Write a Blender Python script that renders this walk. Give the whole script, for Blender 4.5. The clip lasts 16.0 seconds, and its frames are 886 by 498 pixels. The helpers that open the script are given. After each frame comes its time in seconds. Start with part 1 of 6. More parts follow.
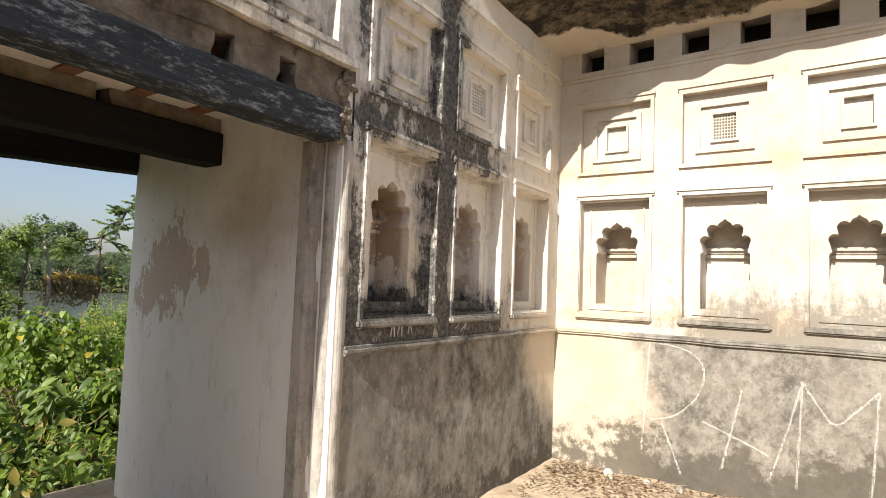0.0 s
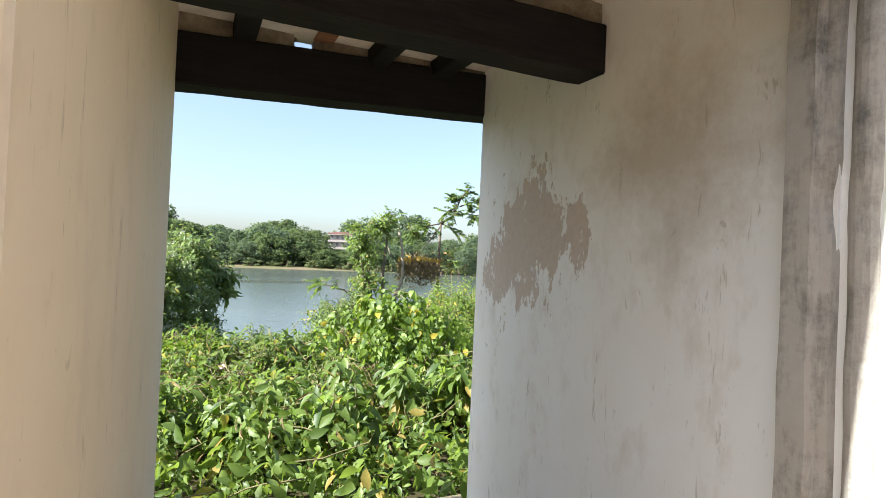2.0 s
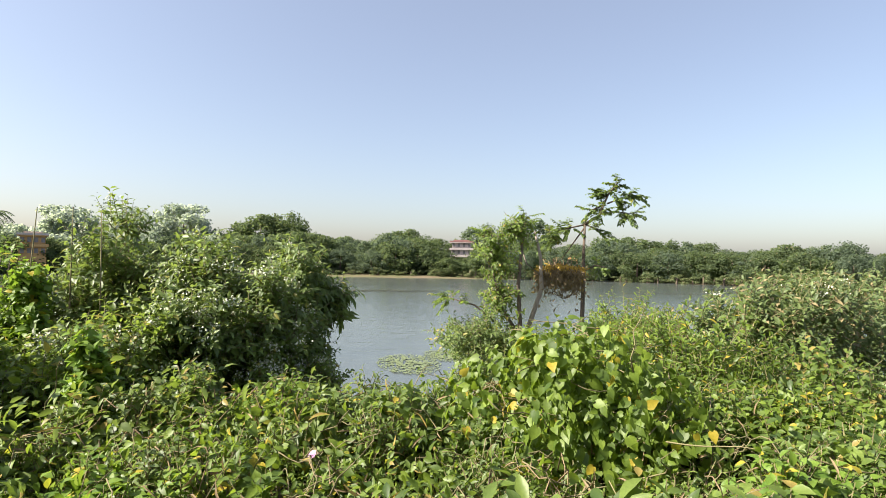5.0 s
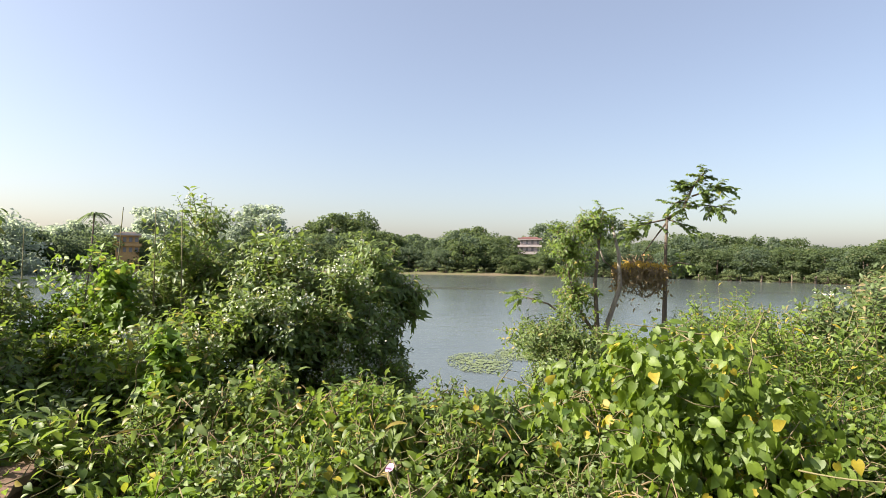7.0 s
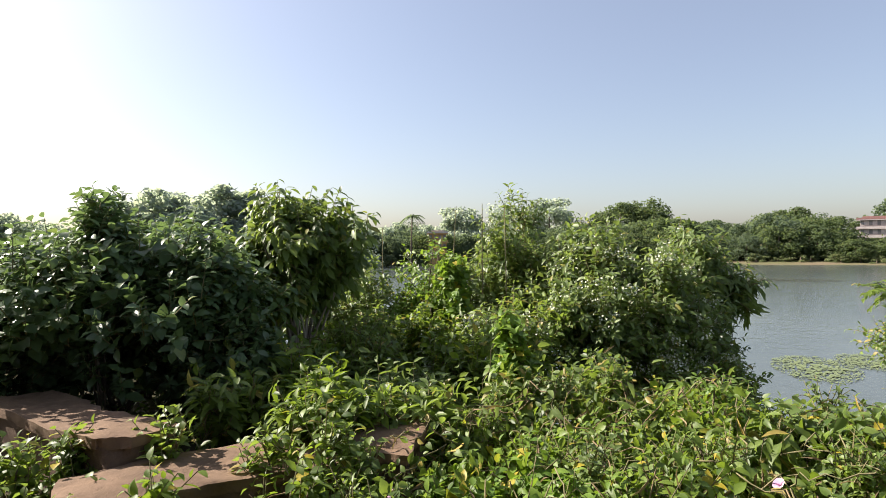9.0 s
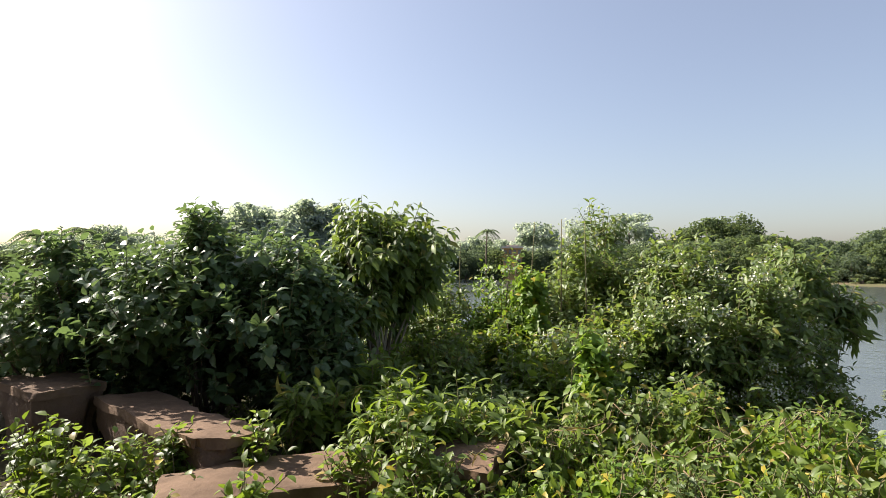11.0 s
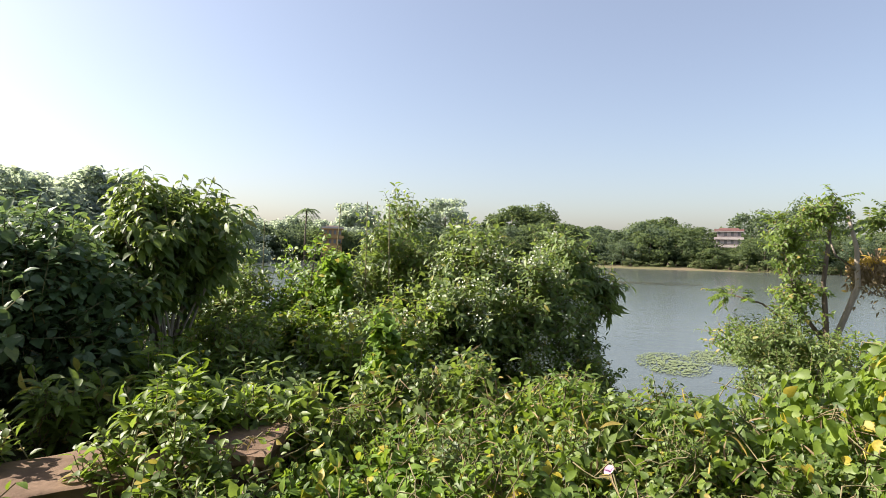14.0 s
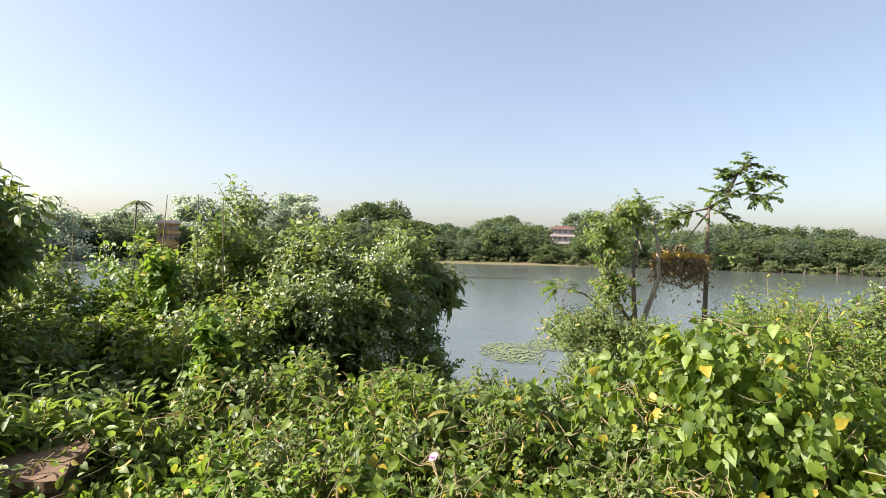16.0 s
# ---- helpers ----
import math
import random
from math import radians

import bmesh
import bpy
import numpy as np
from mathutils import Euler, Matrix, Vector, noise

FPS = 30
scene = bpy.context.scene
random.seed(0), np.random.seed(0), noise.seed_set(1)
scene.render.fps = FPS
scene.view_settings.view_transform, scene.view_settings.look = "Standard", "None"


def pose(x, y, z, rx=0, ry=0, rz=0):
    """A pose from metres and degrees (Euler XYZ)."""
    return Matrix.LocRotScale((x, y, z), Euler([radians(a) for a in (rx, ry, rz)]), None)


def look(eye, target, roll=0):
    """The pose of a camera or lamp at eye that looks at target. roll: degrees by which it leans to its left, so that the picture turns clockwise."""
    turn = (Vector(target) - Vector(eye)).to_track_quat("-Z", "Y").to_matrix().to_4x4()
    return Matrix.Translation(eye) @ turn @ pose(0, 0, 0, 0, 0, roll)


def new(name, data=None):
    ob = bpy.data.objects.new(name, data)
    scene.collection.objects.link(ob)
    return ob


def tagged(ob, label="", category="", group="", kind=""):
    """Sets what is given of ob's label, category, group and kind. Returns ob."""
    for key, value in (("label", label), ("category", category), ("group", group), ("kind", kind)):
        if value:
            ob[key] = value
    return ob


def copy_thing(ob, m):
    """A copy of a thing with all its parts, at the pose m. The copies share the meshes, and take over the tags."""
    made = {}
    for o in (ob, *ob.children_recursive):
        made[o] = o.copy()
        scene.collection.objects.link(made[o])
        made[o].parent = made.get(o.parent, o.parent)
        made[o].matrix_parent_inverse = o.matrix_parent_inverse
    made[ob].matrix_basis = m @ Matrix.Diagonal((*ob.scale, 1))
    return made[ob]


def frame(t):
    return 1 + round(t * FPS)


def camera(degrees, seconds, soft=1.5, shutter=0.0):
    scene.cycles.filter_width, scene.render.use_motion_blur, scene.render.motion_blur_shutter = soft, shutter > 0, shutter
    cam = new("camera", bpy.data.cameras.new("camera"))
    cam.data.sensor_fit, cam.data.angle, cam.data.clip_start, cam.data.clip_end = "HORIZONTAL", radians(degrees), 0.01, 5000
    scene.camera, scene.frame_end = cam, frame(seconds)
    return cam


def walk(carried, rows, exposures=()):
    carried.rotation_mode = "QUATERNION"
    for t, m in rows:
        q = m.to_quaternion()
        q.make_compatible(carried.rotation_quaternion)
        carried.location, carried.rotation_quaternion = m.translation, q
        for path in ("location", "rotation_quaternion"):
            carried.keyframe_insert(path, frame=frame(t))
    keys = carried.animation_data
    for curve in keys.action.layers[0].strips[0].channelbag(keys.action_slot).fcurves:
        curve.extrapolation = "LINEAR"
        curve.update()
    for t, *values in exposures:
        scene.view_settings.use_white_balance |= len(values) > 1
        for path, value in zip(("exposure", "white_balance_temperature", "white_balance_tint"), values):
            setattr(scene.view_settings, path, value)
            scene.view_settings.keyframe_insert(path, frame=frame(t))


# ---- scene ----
cam = camera(76.9, 16.0, soft=0.35)
METRES, EYE, TILT, LEAN, TURN = 5.6, 1.5, 0.0, 0.0, 34.6
ROWS = [
    (0.0, 0.0, 0.0, 0.0, -0.14, 3.69, -2.19),
    (0.5, -0.0213, 0.047, -0.005, 10.19, 3.07, -2.98),
    (1.0, -0.065, 0.094, -0.0058, 19.21, 2.2, -3.11),
    (1.5, -0.0958, 0.1573, -0.0073, 26.68, 1.24, -2.9),
    (2.0, -0.1392, 0.2198, -0.0121, 31.14, 0.82, -2.53),
    (2.5, -0.1955, 0.2861, -0.0045, 34.15, 0.58, -2.04),
    (3.0, -0.2488, 0.3563, -0.0035, 36.74, 0.61, -1.81),
    (3.5, -0.3172, 0.4146, -0.0012, 39.15, 0.93, -1.73),
    (4.0, -0.3813, 0.475, -0.0044, 41.28, 1.25, -1.47),
    (6.5, -0.5365, 0.5858, -0.0045, 47.1, 0.58, -1.01),
    (7.0, -0.5426, 0.5777, -0.0047, 50.36, 0.7, -0.97),
    (7.5, -0.5548, 0.5636, -0.0073, 55.9, 0.39, -0.98),
    (8.0, -0.5756, 0.5454, -0.0107, 63.37, 0.0, -0.51),
    (8.5, -0.5883, 0.5312, -0.0127, 71.85, -0.36, 0.1),
    (9.0, -0.5923, 0.5166, -0.01, 79.16, -0.25, 0.64),
    (9.5, -0.5933, 0.5058, -0.0085, 85.81, 0.46, 0.92),
    (12.0, -0.5886, 0.5125, -0.0085, 86.28, 1.64, -0.82),
    (12.5, -0.5869, 0.5218, -0.0081, 82.29, 1.23, -0.91),
    (13.0, -0.5844, 0.5305, -0.0076, 77.78, 0.48, -1.0),
    (13.5, -0.5789, 0.5405, -0.0071, 72.85, -0.21, -1.21),
    (14.0, -0.5752, 0.5481, -0.0064, 68.57, -0.46, -1.28),
    (14.5, -0.5721, 0.5545, -0.0064, 64.74, -0.49, -1.32),
    (15.0, -0.5683, 0.5598, -0.0062, 61.15, -0.46, -1.35),
    (15.5, -0.5642, 0.5666, -0.0057, 57.62, -0.46, -1.33),
    (16.0, -0.5603, 0.5725, -0.0065, 53.6, -0.49, -1.3),
]
walk(cam, [(t, pose(0, 0, EYE, TILT, LEAN, TURN) @ pose(METRES * x, METRES * y, METRES * z, 90 + pitch, roll, yaw)) for t, x, y, z, yaw, pitch, roll in ROWS],
     [(0.0, 0.86, 6500, 10), (0.6, 1.28, 6250, 8), (1.5, 1.7, 6050, 5.5), (2.5, 1.62, 6100, 5.5), (3.5, 1.35, 6450, 9.5), (7.0, 1.3, 6750, 12.5), (9.0, 1.14, 6700, 12.5), (12.5, 1.08, 6700, 12.5), (14.5, 1.3, 6700, 12.5), (16.0, 1.36, 6700, 12.5)])

# ---- world, sun ----
SUN_EL, SUN_DIR = 38.0, (0.065, -0.998)
world = bpy.data.worlds.new("sky")
scene.world = world
world.use_nodes = True
wn = world.node_tree
sky = wn.nodes.new("ShaderNodeTexSky")
sky.sky_type, sky.sun_disc = "NISHITA", False
sky.sun_elevation = radians(SUN_EL)
sky.sun_rotation = math.atan2(SUN_DIR[0], SUN_DIR[1])
sky.air_density, sky.dust_density, sky.ozone_density, sky.altitude = 1.0, 2.3, 1.8, 50
haze = wn.nodes.new("ShaderNodeMix")
haze.data_type = "RGBA"
haze.inputs[0].default_value = 0.52
haze.inputs[7].default_value = (0.89, 0.855, 0.90, 1)
wn.links.new(sky.outputs[0], haze.inputs[6])
wn.links.new(haze.outputs[2], wn.nodes["Background"].inputs[0])
wn.nodes["Background"].inputs[1].default_value = 0.15
sun = new("sun", bpy.data.lights.new("sun", "SUN"))
sun.data.energy, sun.data.angle, sun.data.color = 5.0, radians(0.6), (1.0, 0.94, 0.85)
sd = Vector((SUN_DIR[0], SUN_DIR[1], 0)).normalized() * math.cos(radians(SUN_EL)) + Vector((0, 0, math.sin(radians(SUN_EL))))
sun.matrix_world = look((0, 0, 30), Vector((0, 0, 30)) - sd)
tagged(sun, kind="structure")


# ---- materials ----
class Mat:
    def __init__(self, name, rough=0.8, metal=0.0, spec=0.5):
        self.m = bpy.data.materials.new(name)
        self.m.use_nodes = True
        self.t = self.m.node_tree
        self.b = self.t.nodes["Principled BSDF"]
        self.b.inputs["Roughness"].default_value = rough
        self.b.inputs["Metallic"].default_value = metal
        self.b.inputs["Specular IOR Level"].default_value = spec
        self.co = self.t.nodes.new("ShaderNodeTexCoord").outputs["Object"]

    def n(self, kind, **kw):
        nd = self.t.nodes.new(kind)
        for k, v in kw.items():
            nd.inputs[k.replace("_", " ")].default_value = v
        return nd

    def link(self, a, b):
        self.t.links.new(a, b)

    def noise(self, scale, detail=5.0, rough=0.6, stretch=(1, 1, 1), shift=(0, 0, 0), dist=0.0):
        mp = self.t.nodes.new("ShaderNodeMapping")
        mp.inputs["Scale"].default_value = stretch
        mp.inputs["Location"].default_value = shift
        self.link(self.co, mp.inputs[0])
        nz = self.n("ShaderNodeTexNoise", Scale=scale, Detail=detail, Roughness=rough, Distortion=dist)
        self.link(mp.outputs[0], nz.inputs["Vector"])
        return nz.outputs[0]

    def ramp(self, fac, lo, hi, a=0.0, b=1.0):
        r = self.n("ShaderNodeMapRange", From_Min=lo, From_Max=hi, To_Min=a, To_Max=b)
        self.link(fac, r.inputs[0])
        return r.outputs[0]

    def math(self, op, a, b):
        nd = self.t.nodes.new("ShaderNodeMath")
        nd.operation = op
        for i, v in enumerate((a, b)):
            if isinstance(v, (int, float)):
                nd.inputs[i].default_value = v
            else:
                self.link(v, nd.inputs[i])
        return nd.outputs[0]

    def mix(self, fac, a, b):
        nd = self.t.nodes.new("ShaderNodeMix")
        nd.data_type = "RGBA"
        for i, v in ((0, fac), (6, a), (7, b)):
            if isinstance(v, (int, float)):
                nd.inputs[i].default_value = v
            elif isinstance(v, tuple):
                nd.inputs[i].default_value = (*v, 1)
            else:
                self.link(v, nd.inputs[i])
        return nd.outputs[2]

    def axis(self, i):
        s = self.t.nodes.new("ShaderNodeSeparateXYZ")
        self.link(self.co, s.inputs[0])
        return s.outputs[i]

    def col(self, c):
        if isinstance(c, tuple):
            self.b.inputs["Base Color"].default_value = (*c, 1)
        else:
            self.link(c, self.b.inputs["Base Color"])
        return self

    def bump(self, h, strength=0.4, dist=0.01):
        bp = self.n("ShaderNodeBump", Strength=strength, Distance=dist)
        self.link(h, bp.inputs["Height"])
        self.link(bp.outputs[0], self.b.inputs["Normal"])
        return self


def plaster(name, white, cream, mould, lo, hi, streak=2.2, centre=None, dado=False, shift=(0, 0, 0)):
    """Old limewash with black mould in blotches and runs; centre: where along y or x the mould is thickest."""
    m = Mat(name, 0.9, spec=0.25)
    base = m.mix(m.ramp(m.noise(1.3, 4, shift=shift), 0.35, 0.7), white, cream)
    base = m.mix(m.ramp(m.noise(23, 6, 0.7, shift=shift), 0.35, 0.75, 0, 0.35), base, (cream[0] * 0.8, cream[1] * 0.76, cream[2] * 0.7))
    runs = m.noise(streak, 7, 0.72, (3.2, 3.2, 0.55), shift)
    blot = m.noise(streak * 1.7, 8, 0.75, shift=(3 + shift[0], 1, 2))
    f = m.math("ADD", m.math("MULTIPLY", runs, 0.55), m.math("MULTIPLY", blot, 0.45))
    if centre:
        ax, at, wide, gain = centre
        d = m.math("ABSOLUTE", m.math("SUBTRACT", m.axis(ax), at), 0)
        f = m.math("ADD", f, m.ramp(d, 0, wide, gain, -gain))
    fac = m.ramp(f, lo, hi)
    fine = m.ramp(m.noise(46, 5, 0.75), 0.3, 0.62, 0.55, 1.0)
    c = m.mix(m.math("MULTIPLY", fac, fine), base, mould)
    pits = m.ramp(m.noise(70, 3, 0.8), 0.68, 0.74, 0, 0.6)
    m.col(m.mix(pits, c, (0.06, 0.055, 0.05)))
    h = m.math("ADD", m.math("MULTIPLY", m.noise(9, 6, 0.6), 0.7), m.math("MULTIPLY", m.noise(85, 4, 0.7), 0.3))
    return m.bump(h, 0.55 if dado else 0.4, 0.012).m


BY = 4.87
WHITE, CREAM, MOULD = (0.74, 0.72, 0.68), (0.70, 0.62, 0.50), (0.045, 0.043, 0.04)


def west_material():
    """Limewash with black mould on the pier between the first niches, along the course above them and over the passage."""
    m = Mat("limewash_mouldy", 0.9, spec=0.25)
    base = m.mix(m.ramp(m.noise(1.3, 4), 0.35, 0.7), WHITE, CREAM)
    base = m.mix(m.ramp(m.noise(23, 6, 0.7), 0.35, 0.75, 0, 0.35), base, (0.55, 0.47, 0.36))
    y, z = m.axis(1), m.axis(2)
    pier = m.ramp(m.math("ABSOLUTE", m.math("SUBTRACT", y, 2.99), 0), 0.05, 0.28, 0.20, 0)
    course = m.math("MULTIPLY", m.ramp(m.math("ABSOLUTE", m.math("SUBTRACT", z, 2.46), 0), 0.08, 0.24, 0.17, 0), m.ramp(y, 3.5, 4.0, 1, 0))
    head = m.math("MULTIPLY", m.ramp(y, 2.0, 3.3, 0.09, 0), m.ramp(z, 2.3, 2.6))
    sill = m.math("MULTIPLY", m.ramp(z, 1.34, 1.55, 0.22, 0), m.ramp(y, 3.4, 4.3, 1, 0))
    edge = m.ramp(m.math("ABSOLUTE", m.math("SUBTRACT", y, 2.17), 0), 0.03, 0.14, 0.115, 0)
    gain = m.math("MAXIMUM", m.math("MAXIMUM", m.math("MAXIMUM", pier, edge), course), m.math("MAXIMUM", head, sill))
    runs = m.noise(3.0, 9, 0.78, (2.2, 2.2, 0.6))
    blot = m.noise(4.5, 10, 0.8, shift=(3, 1, 2))
    f = m.math("ADD", m.math("ADD", m.math("MULTIPLY", runs, 0.5), m.math("MULTIPLY", blot, 0.5)), gain)
    inside = m.math("MULTIPLY", m.ramp(m.axis(0), -2.20, -2.24), m.ramp(y, 2.9, 3.7, 1, 0.7))
    peel = m.ramp(m.math("ADD", m.noise(3.6, 7, 0.65, shift=(7, 2, 5)), m.ramp(z, 1.4, 2.1, -0.05, 0.12)), 0.5, 0.53, 0, 0.75)
    c = m.mix(m.math("MULTIPLY", inside, peel), base, (0.34, 0.23, 0.15))
    c = m.mix(m.ramp(f, 0.53, 0.60, 0, 0.55), c, (0.24, 0.23, 0.21))
    black = m.mix(m.ramp(m.noise(30, 6, 0.8), 0.4, 0.65), (0.03, 0.028, 0.026), (0.19, 0.18, 0.165))
    c = m.mix(m.ramp(f, 0.615, 0.645, 0, 0.95), c, black)
    m.col(m.mix(m.ramp(m.noise(40, 4, 0.8), 0.69, 0.72, 0, 0.7), c, (0.06, 0.055, 0.05)))
    h = m.math("ADD", m.math("MULTIPLY", m.noise(9, 6, 0.6), 0.7), m.math("MULTIPLY", m.noise(60, 4, 0.7), 0.3))
    return m.bump(h, 0.6, 0.016).m


m_west = west_material()
m_pil = plaster("limewash_edge", (0.46, 0.44, 0.405), (0.42, 0.38, 0.33), (0.16, 0.15, 0.135), 0.47, 0.62, 5.5)


def west_dado():
    """Grey weathered plaster, dark and dripping, paler cream towards the corner above a dark foot."""
    m = Mat("dado_mouldy", 0.92, spec=0.2)
    y, z = m.axis(1), m.axis(2)
    grey = m.mix(m.ramp(m.noise(5.0, 10, 0.8, (1.2, 1.2, 0.75)), 0.38, 0.60), (0.09, 0.084, 0.076), (0.36, 0.345, 0.315))
    grey = m.mix(m.ramp(m.noise(1.2, 4), 0.4, 0.6, 0, 0.5), grey, (0.22, 0.21, 0.19))
    end = m.math("ADD", y, m.math("MULTIPLY", m.math("SUBTRACT", m.noise(2.2, 7, 0.7), 0.5), 1.1))
    end = m.math("ADD", end, m.ramp(z, 0.25, 0.9, -0.7, 0.0))
    c = m.mix(m.ramp(end, 4.0, 4.45), grey, (0.66, 0.58, 0.46))
    foot = m.math("ADD", m.noise(4, 8, 0.75), m.ramp(z, 0.0, 0.5, 0.18, -0.1))
    c = m.mix(m.ramp(foot, 0.56, 0.66, 0, 0.8), c, (0.07, 0.066, 0.055))
    drip = m.ramp(m.noise(9, 7, 0.8, (1.6, 1.6, 0.16)), 0.6, 0.64, 0, 0.4)
    c = m.mix(drip, c, (0.09, 0.085, 0.078))
    pale = m.ramp(m.noise(24, 6, 0.85, (1, 1, 0.5), (2, 8, 1)), 0.60, 0.65, 0, 0.5)
    m.col(m.mix(pale, c, (0.58, 0.56, 0.52)))
    h = m.math("ADD", m.math("MULTIPLY", m.noise(12, 8, 0.7), 0.6), m.math("MULTIPLY", m.noise(60, 5, 0.75), 0.4))
    return m.bump(h, 0.9, 0.02).m


m_dado = west_dado()


def north_material():
    """Sunlit limewash, chalky white with cream washes, rust-coloured sills and grey runs low on the piers."""
    m = Mat("limewash_sunny", 0.92, spec=0.2)
    x, z = m.axis(0), m.axis(2)
    c = m.mix(m.ramp(m.noise(1.4, 6, 0.65), 0.38, 0.64), (0.55, 0.515, 0.465), (0.46, 0.40, 0.32))
    warm = m.math("MULTIPLY", m.ramp(m.math("PINGPONG", m.math("SUBTRACT", z, 1.30), 0.635), 0.0, 0.18, 1, 0), m.ramp(m.noise(3, 5, 0.7), 0.4, 0.6))
    c = m.mix(m.math("MULTIPLY", warm, 0.8), c, (0.56, 0.39, 0.22))
    low = m.math("MULTIPLY", m.ramp(x, -1.3, -0.7), m.ramp(z, 1.25, 1.85, 0.24, -0.06))
    runs = m.math("ADD", m.math("MULTIPLY", m.noise(4, 9, 0.78, (2.2, 2.2, 0.6)), 0.6), m.math("MULTIPLY", m.noise(12, 8, 0.8), 0.4))
    c = m.mix(m.ramp(m.math("ADD", runs, low), 0.56, 0.68, 0, 0.8), c, (0.18, 0.165, 0.14))
    c = m.mix(m.ramp(m.noise(7, 9, 0.8, shift=(4, 4, 1)), 0.54, 0.62, 0, 0.6), c, (0.36, 0.32, 0.265))
    m.col(m.mix(m.ramp(m.noise(38, 4, 0.8), 0.70, 0.73, 0, 0.6), c, (0.2, 0.17, 0.14)))
    h = m.math("ADD", m.math("MULTIPLY", m.noise(7, 7, 0.65), 0.7), m.math("MULTIPLY", m.noise(60, 4, 0.7), 0.3))
    return m.bump(h, 0.6, 0.018).m


m_back = north_material()


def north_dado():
    """Cream limewash at the corner, grey weathered plaster further on, mould blotches darkening towards the foot."""
    m = Mat("dado_grey", 0.9, spec=0.25)
    x, z = m.axis(0), m.axis(2)
    cream = m.mix(m.ramp(m.noise(1.7, 5), 0.35, 0.65), (0.53, 0.465, 0.375), (0.46, 0.38, 0.285))
    grey = m.mix(m.ramp(m.noise(2.6, 8, 0.7), 0.35, 0.65), (0.10, 0.092, 0.078), (0.215, 0.193, 0.163))
    grey = m.mix(m.ramp(m.noise(9, 10, 0.82, (1, 1, 0.8), (1, 5, 2)), 0.44, 0.6, 0, 0.75), grey, (0.33, 0.305, 0.265))
    grey = m.mix(m.ramp(m.noise(26, 8, 0.8, shift=(6, 1, 3)), 0.56, 0.62, 0, 0.6), grey, (0.085, 0.078, 0.066))
    edge = m.math("ADD", x, m.math("MULTIPLY", m.math("SUBTRACT", m.noise(1.6, 8, 0.7), 0.5), 2.0))
    c = m.mix(m.ramp(edge, -1.45, -1.05), cream, grey)
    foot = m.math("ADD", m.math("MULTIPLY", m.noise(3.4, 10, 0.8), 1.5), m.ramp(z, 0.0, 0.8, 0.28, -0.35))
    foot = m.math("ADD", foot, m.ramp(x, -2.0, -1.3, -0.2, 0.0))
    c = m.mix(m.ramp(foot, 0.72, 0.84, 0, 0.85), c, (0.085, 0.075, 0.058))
    c = m.mix(m.ramp(m.noise(50, 5, 0.75), 0.55, 0.7, 0, 0.4), c, (0.13, 0.12, 0.1))
    m.col(c)
    h = m.math("ADD", m.math("MULTIPLY", m.noise(8, 7, 0.65), 0.7), m.math("MULTIPLY", m.noise(85, 4, 0.7), 0.3))
    return m.bump(h, 0.6, 0.014).m


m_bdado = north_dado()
m_room = plaster("limewash_plain", (0.76, 0.72, 0.64), (0.68, 0.62, 0.53), (0.1, 0.095, 0.085), 0.55, 0.75)


